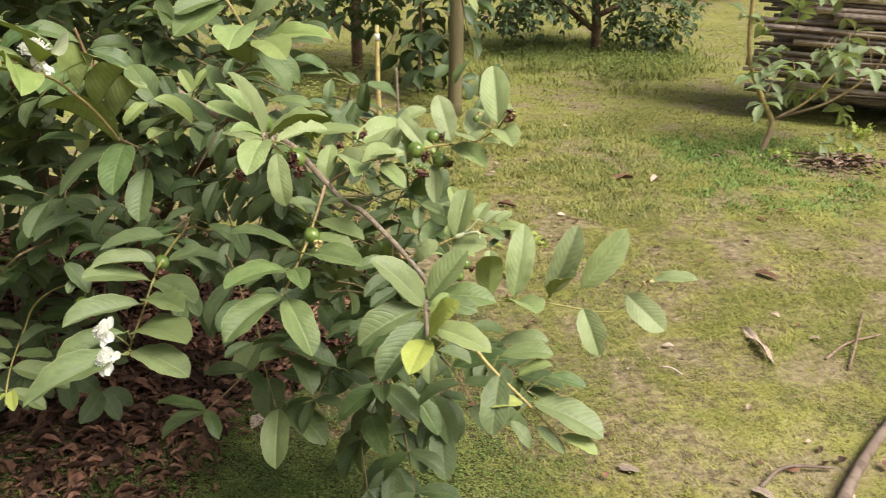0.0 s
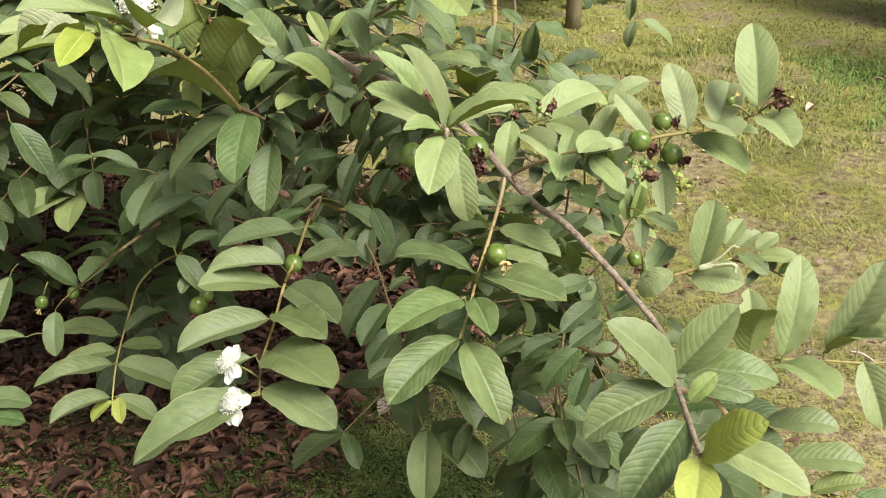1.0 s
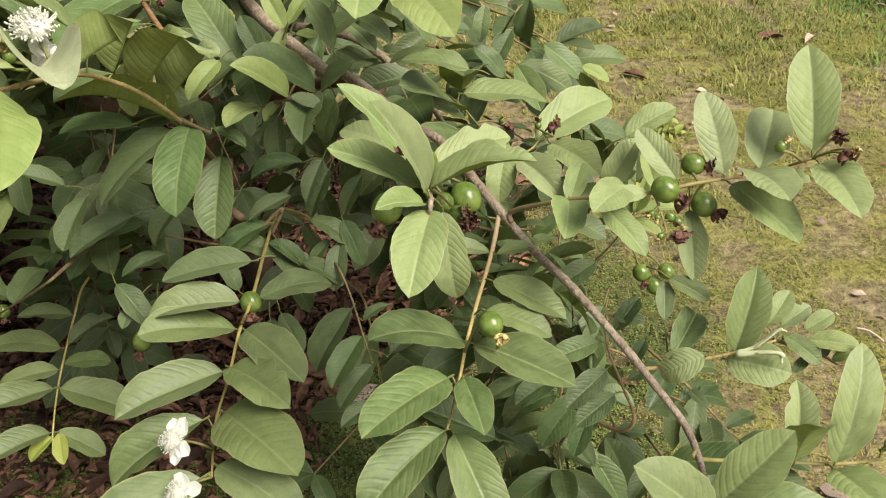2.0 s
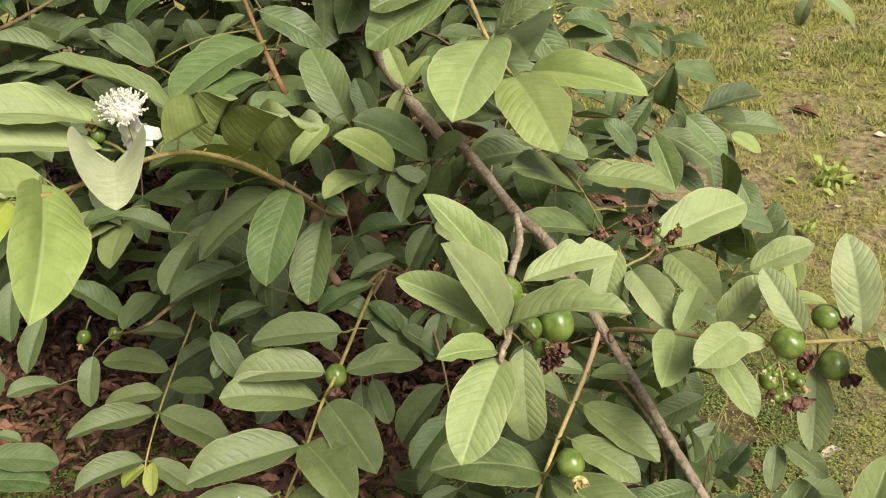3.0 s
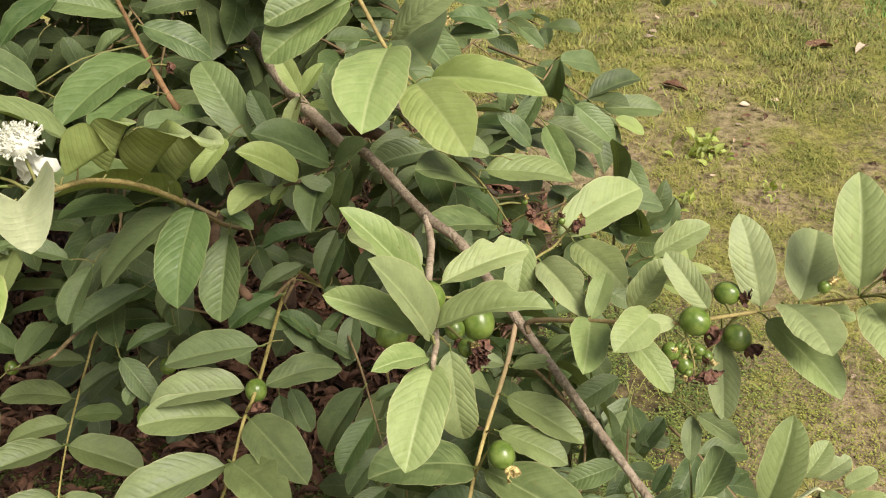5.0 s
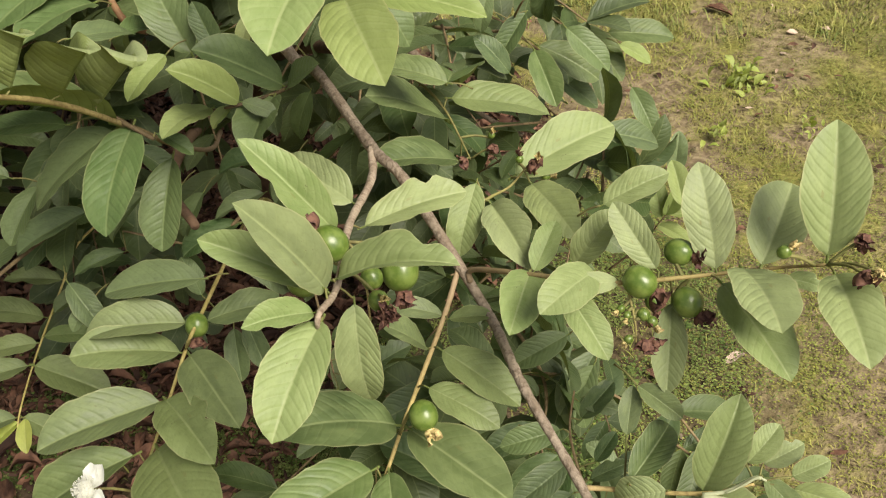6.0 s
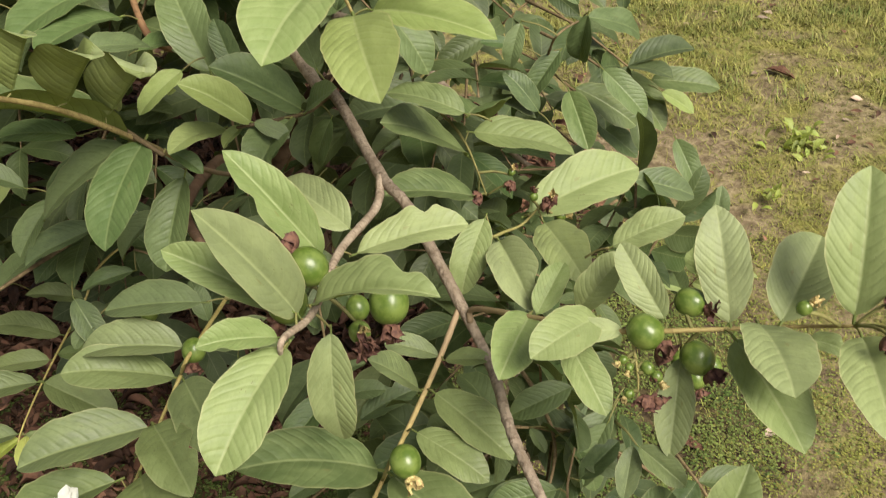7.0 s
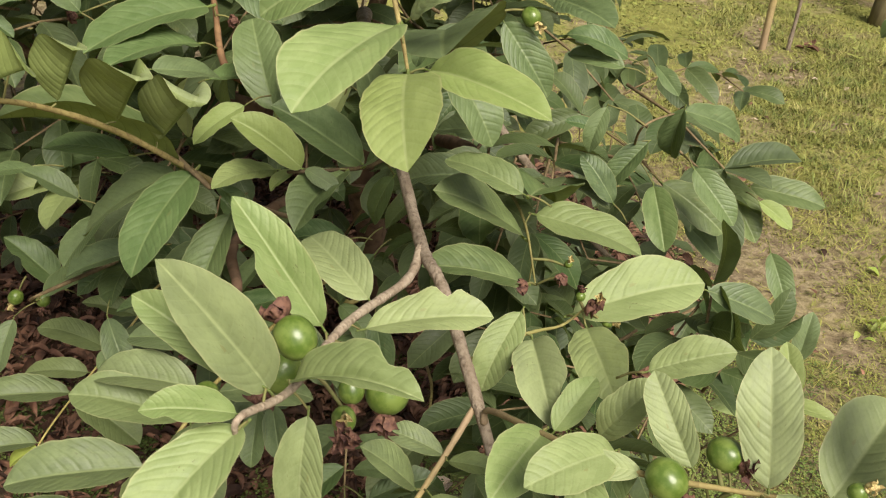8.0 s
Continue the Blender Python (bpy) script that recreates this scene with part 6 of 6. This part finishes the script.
# ---- posts behind the bush ----
post = new("wooden_post")
post.location = (0.02, 5.83, 0)
tagged(post, "upright weathered grey-brown wooden post in the grass", "post")
s = Soup()
tube(s, spline([(0, 0, -0.05), (0.005, 0, 0.8), (-0.01, 0, 1.7), (0.0, 0.01, 2.6)], 6), 0.047, 0.042, 14, 0.03)
part("pole", s.mesh("pole", POLE), post)
stake = new("stake")
stake.location = (-0.40, 5.03, 0)
tagged(stake, "thin pale stake with a white tie near its top", "stake")
s = Soup()
tube(s, spline([(0, 0, -0.05), (-0.012, 0, 0.3), (-0.015, 0, 0.66)], 6), 0.016, 0.011, 10, 0.05)
part("stick", s.mesh("stick", TWIG), stake)
s = Soup()
tube(s, [Vector((-0.015, 0, 0.58)), Vector((-0.015, 0, 0.60)), Vector((-0.015, 0, 0.615))], 0.0145, 0.014, 10, 0.1)
part("tie", s.mesh("tie", PETAL), stake, "white plastic tie")
stem_thing("dead_stem", [(-0.30, 5.10, -0.02), (-0.305, 5.11, 0.15), (-0.315, 5.11, 0.42)], 0.010, 0.006, BARK, "thin dead grey-brown stem upright in the grass", "stem")
for k in range(4):
    dry_leaf(-0.28 + 0.035 * k, 5.14 + 0.04 * (k % 3), 0.045 + 0.006 * (k % 4), 0.9 * k, DRY, 0.7, 30 + k, 0.5)


# ---- wood stack ----
def wood_stack():
    rng = random.Random(8)
    stack = new("wood_stack")
    stack.location = (3.34, 5.63, 0)
    stack.rotation_euler = (0, 0, radians(-25))
    tagged(stack, "stack of weathered brown sticks and split poles laid lengthwise", "wood stack")
    for y in (-0.30, 0.35):
        for x in (0.15, 1.0):
            s = Soup()
            tube(s, [Vector((x, y, -0.03)), Vector((x, y, 0.1)), Vector((x, y, 0.2))], 0.06, 0.055, 8)
            part("bearer", s.mesh("bearer", TRUNK), stack)
    # low rear poles, added to block light so the gap below stays dark
    for k in range(5):
        s = Soup()
        z = 0.03 + 0.045 * k
        tube(s, spline([(-1.15 + rng.uniform(-.1, .1), 0.34 + rng.uniform(-.03, .03), z), (0, 0.34, z), (1.2, 0.34, z)], 4), 0.026, 0.022, 7, 0.1, rng=rng)
        part("pole", s.mesh("pole", STICKS), stack)
    z = 0.21
    while z < 1.75:
        y = -0.45
        while y < 0.45:
            r = rng.choice((rng.uniform(0.006, 0.013), rng.uniform(0.010, 0.022), rng.uniform(0.020, 0.032)))
            a, b = -1.25 + rng.uniform(-0.18, 0.40), 1.3 + rng.uniform(-0.15, 0.15)
            s = Soup()
            sag = rng.uniform(-0.045, 0.03)
            tube(s, spline([(a, y + rng.uniform(-.02, .02), z), (0, y + rng.uniform(-.02, .02), z + sag), (b, y, z + rng.uniform(-0.06, 0.06))], 4), r, r * rng.uniform(0.5, 0.9), rng.choice((4, 5, 7)), 0.22, rng=rng)
            part("pole", s.mesh("pole", STICKS), stack)
            y += r * 1.9
            if y > -0.33:
                y += 0.10
        z += 0.039
    return stack


wood_stack()


# ---- trees ----
FAR_SHAPES = [blade(0.08, 0.4, 0.01, 0.2 * (k - 2), 3, 2, 0, k, stalk=False, hook=0.1) for k in range(5)]


def tree(name, at, trunk_points, r, crowns, label, seed, limbs=(), leaf_size=0.10, category="tree", mat=None, bark=None):
    """trunk_points relative to at; crowns: centre, radii and number of shoots."""
    rng = random.Random(seed)
    ob = new(name)
    ob.location = at
    tagged(ob, label, category)
    s = Soup()
    tube(s, spline(trunk_points, 7), r, r * 0.6, 10, 0.06, rng=rng)
    part("trunk", s.mesh("trunk", bark or TRUNK), ob)
    for pts, r0 in limbs:
        s = Soup()
        tube(s, spline(pts, 6), r0, r0 * 0.5, 7, 0.08, rng=rng)
        part("limb", s.mesh("limb", bark or TRUNK), ob)
    leaves, wood = Soup(), Soup()
    for c, rad, shoots in crowns:
        for _ in range(shoots):
            while True:
                p = Vector((rng.uniform(-1, 1), rng.uniform(-1, 1), rng.uniform(-1, 1)))
                if 0.25 < p.length < 1:
                    break
            q = Vector(c) + Vector((p.x * rad[0], p.y * rad[1], p.z * rad[2]))
            spray(leaves, rng, q, p + Vector((0, 0, -0.1)), rng.uniform(1.2, 2.4) * leaf_size, rng.choice((2, 3, 4)), leaf_size, wood, FAR_SHAPES)
    crown_ob = part("crown", leaves.mesh("crown", mat or FAR_LEAF), ob)
    tagged(crown_ob, kind="stuff")
    if len(wood.f):
        tagged(part("twig", wood.mesh("twig", bark or TRUNK), ob), kind="stuff")
    return ob


tree("orchard_tree", (1.38, 8.8, 0), [(0, 0, -0.05), (0.0, 0, 0.25), (-0.03, 0, 0.7), (0.0, 0, 1.6)], 0.055,
     [((-0.7, 0, 0.75), (0.75, 0.7, 0.42), 240), ((0.48, 0, 0.62), (0.42, 0.5, 0.50), 200), ((-0.1, 0.2, 1.4), (1.1, 1.0, 0.65), 380)],
     "low spreading orchard tree with dense dark leaves", 31, [([(0, 0, 0.2), (-0.35, 0, 0.45), (-0.8, 0, 0.7)], 0.03), ([(0, 0, 0.35), (0.3, 0, 0.5), (0.7, 0, 0.75)], 0.03)], 0.085)
tree("orchard_tree", (-0.80, 7.6, 0), [(0, 0, -0.05), (0.0, 0, 0.5), (0.04, 0, 1.2)], 0.05,
     [((0.0, 0, 1.15), (0.9, 0.7, 0.65), 330), ((-0.9, 0, 0.9), (0.6, 0.6, 0.6), 180)],
     "orchard tree with dark green leaves behind the post", 32, [([(0, 0, 0.3), (-0.25, 0, 0.5), (-0.5, 0, 0.8)], 0.025)], 0.09)
tree("sapling", (1.74, 4.95, 0), [(0.0, 0, -0.03), (0.05, 0.03, 0.10), (0.06, 0.05, 0.17), (-0.02, 0.06, 0.32), (-0.12, 0.05, 0.58), (-0.15, 0, 1.2)], 0.018,
     [((0.10, 0, 0.52), (0.16, 0.12, 0.15), 10), ((0.44, 0, 0.78), (0.24, 0.15, 0.20), 14), ((0.15, 0, 1.15), (0.3, 0.2, 0.3), 9), ((0.15, -0.05, 0.12), (0.16, 0.1, 0.03), 3)],
     "young tree with a bent stem and sparse green leaves", 33,
     [([(0.08, 0.05, 0.18), (0.25, 0.03, 0.30), (0.42, 0, 0.55)], 0.009), ([(0.1, 0.05, 0.19), (0.35, 0.03, 0.28), (0.55, 0, 0.45), (0.62, 0, 0.62)], 0.009)], 0.115, bark=TWIG, mat=SAPLING_LEAF)
tree("orchard_tree", (-0.25, 6.6, 0), [(0, 0, -0.05), (0.02, 0, 0.6), (0.0, 0, 1.6)], 0.012,
     [((0.0, 0, 0.85), (0.30, 0.25, 0.60), 80)], "slender young tree with hanging dark bluish leaves", 34, leaf_size=0.17)

rng = random.Random(44)
for k in range(15):
    x = -13 + 2.1 * k + rng.uniform(-0.5, 0.5)
    h = rng.uniform(2.6, 4.2)
    tree("hedge_tree", (x, rng.uniform(15, 21), 0), [(0, 0, -0.1), (0.1, 0, h * 0.4), (0, 0, h * 0.8)], 0.10,
         [((0, 0, h * 0.62), (1.7, 1.2, h * 0.42), 120)], "dark leafy tree in the far row", 50 + k, leaf_size=0.30)

scatter_blades("undergrowth", 9000, (-0.1, 2.5, 6.9, 10.2), 0.11, 0.010, WEED, "low dark weeds round the orchard tree", "weed", 0.8, 0.3, 61, clump=1.1, near=1.0, patch=True, leaflet=True)
scatter_blades("undergrowth", 6000, (-0.2, 2.7, 6.6, 10.4), 0.07, 0.0035, LUSH, "tall grass among the weeds round the orchard tree", "grass", 1.2, 0.3, 64, clump=1.1, near=1.0, patch=True)
scatter_blades("undergrowth", 7000, (-2.2, 0.5, 4.6, 9.0), 0.13, 0.011, LUSH, "low green weeds round the posts", "weed", 0.8, 0.4, 62, clump=1.1, near=1.0, patch=True, leaflet=True)


def weed_clump(at, count, size, seed):
    rng = random.Random(seed)
    s = Soup()
    for _ in range(count):
        a, e = rng.uniform(0, 6.283), rng.uniform(0.2, 1.3)
        d = Vector((math.cos(a) * math.cos(e), math.sin(a) * math.cos(e), math.sin(e)))
        b = Vector((rng.gauss(0, size * 0.5), rng.gauss(0, size * 0.5), rng.uniform(0.0, size * 0.7)))
        m, _ = leaf_matrix(b, b + d * size * rng.uniform(0.35, 0.7), 0.5, (rng.uniform(-.3, .3), rng.uniform(-.5, .2), 1))
        v, f, uv, _ = rng.choice(FAR_SHAPES)
        s.add([m @ p for p in v], f, uv)
    ob = new("weed", s.mesh("weed", WEED_LEAF))
    ob.location = at
    return tagged(ob, "small bright green weed growing in the lawn", "weed", "weeds in the lawn", "stuff")


def brush_heap():
    """Small heap of dead leaves and broken sticks on the lawn."""
    rng = random.Random(12)
    s = Soup()
    for k in range(170):
        x, y = 2.08 + rng.gauss(0, 0.17), 4.66 + rng.gauss(0, 0.09)
        z = float(rise(np.array(x), np.array(y))) + rng.uniform(0.0, 0.035)
        a, ln = rng.uniform(0, 6.283), rng.uniform(0.03, 0.08)
        m, _ = leaf_matrix((x, y, z), (x + math.cos(a) * ln, y + math.sin(a) * ln, z + rng.uniform(-.1, .3) * ln), rng.uniform(.3, .5), (rng.uniform(-.4, .4), rng.uniform(-.4, .4), 1))
        v, f, uv, _ = rng.choice(FAR_SHAPES)
        s.add([m @ p for p in v], f, uv)
    for k in range(9):
        x, y, a, ln = 2.10 + rng.gauss(0, 0.12), 4.66 + rng.gauss(0, 0.06), rng.uniform(-0.8, 0.5), rng.uniform(0.1, 0.3)
        d = Vector((math.cos(a), math.sin(a), rng.uniform(-.05, .15))) * ln
        c = Vector((x, y, 0.03))
        tube(s, [c - d / 2, c, c + d / 2], 0.007, 0.005, 6)
    return tagged(new("leaf_heap", s.mesh("leaf_heap", HEAP)), "small heap of dead leaves and sticks on the lawn", "leaf heap", kind="stuff")


brush_heap()
weed_clump((0.30, 3.35, 0), 45, 0.07, 1)
weed_clump((0.22, 3.05, 0), 22, 0.05, 2)
weed_clump((0.48, 3.12, 0), 14, 0.045, 3)
weed_clump((1.75, 4.75, 0), 26, 0.07, 4)
weed_clump((2.20, 4.90, 0), 24, 0.07, 5)
weed_clump((2.45, 5.30, 0), 30, 0.09, 6)
PATCH = rough_material("bright_grass", (0.112, 0.210, 0.048), (0.180, 0.285, 0.072), (0.220, 0.265, 0.085), 1.3, 30, 0.65, 0.001, island=True, spread=0.2)
scatter_blades("grass_patch", 8000, (0.95, 2.25, 3.7, 5.5), 0.024, 0.0022, PATCH, "patch of lush green grass in the lawn", "grass", 1.0, 0.35, 63, clump=2.4, near=1.0, patch=True)
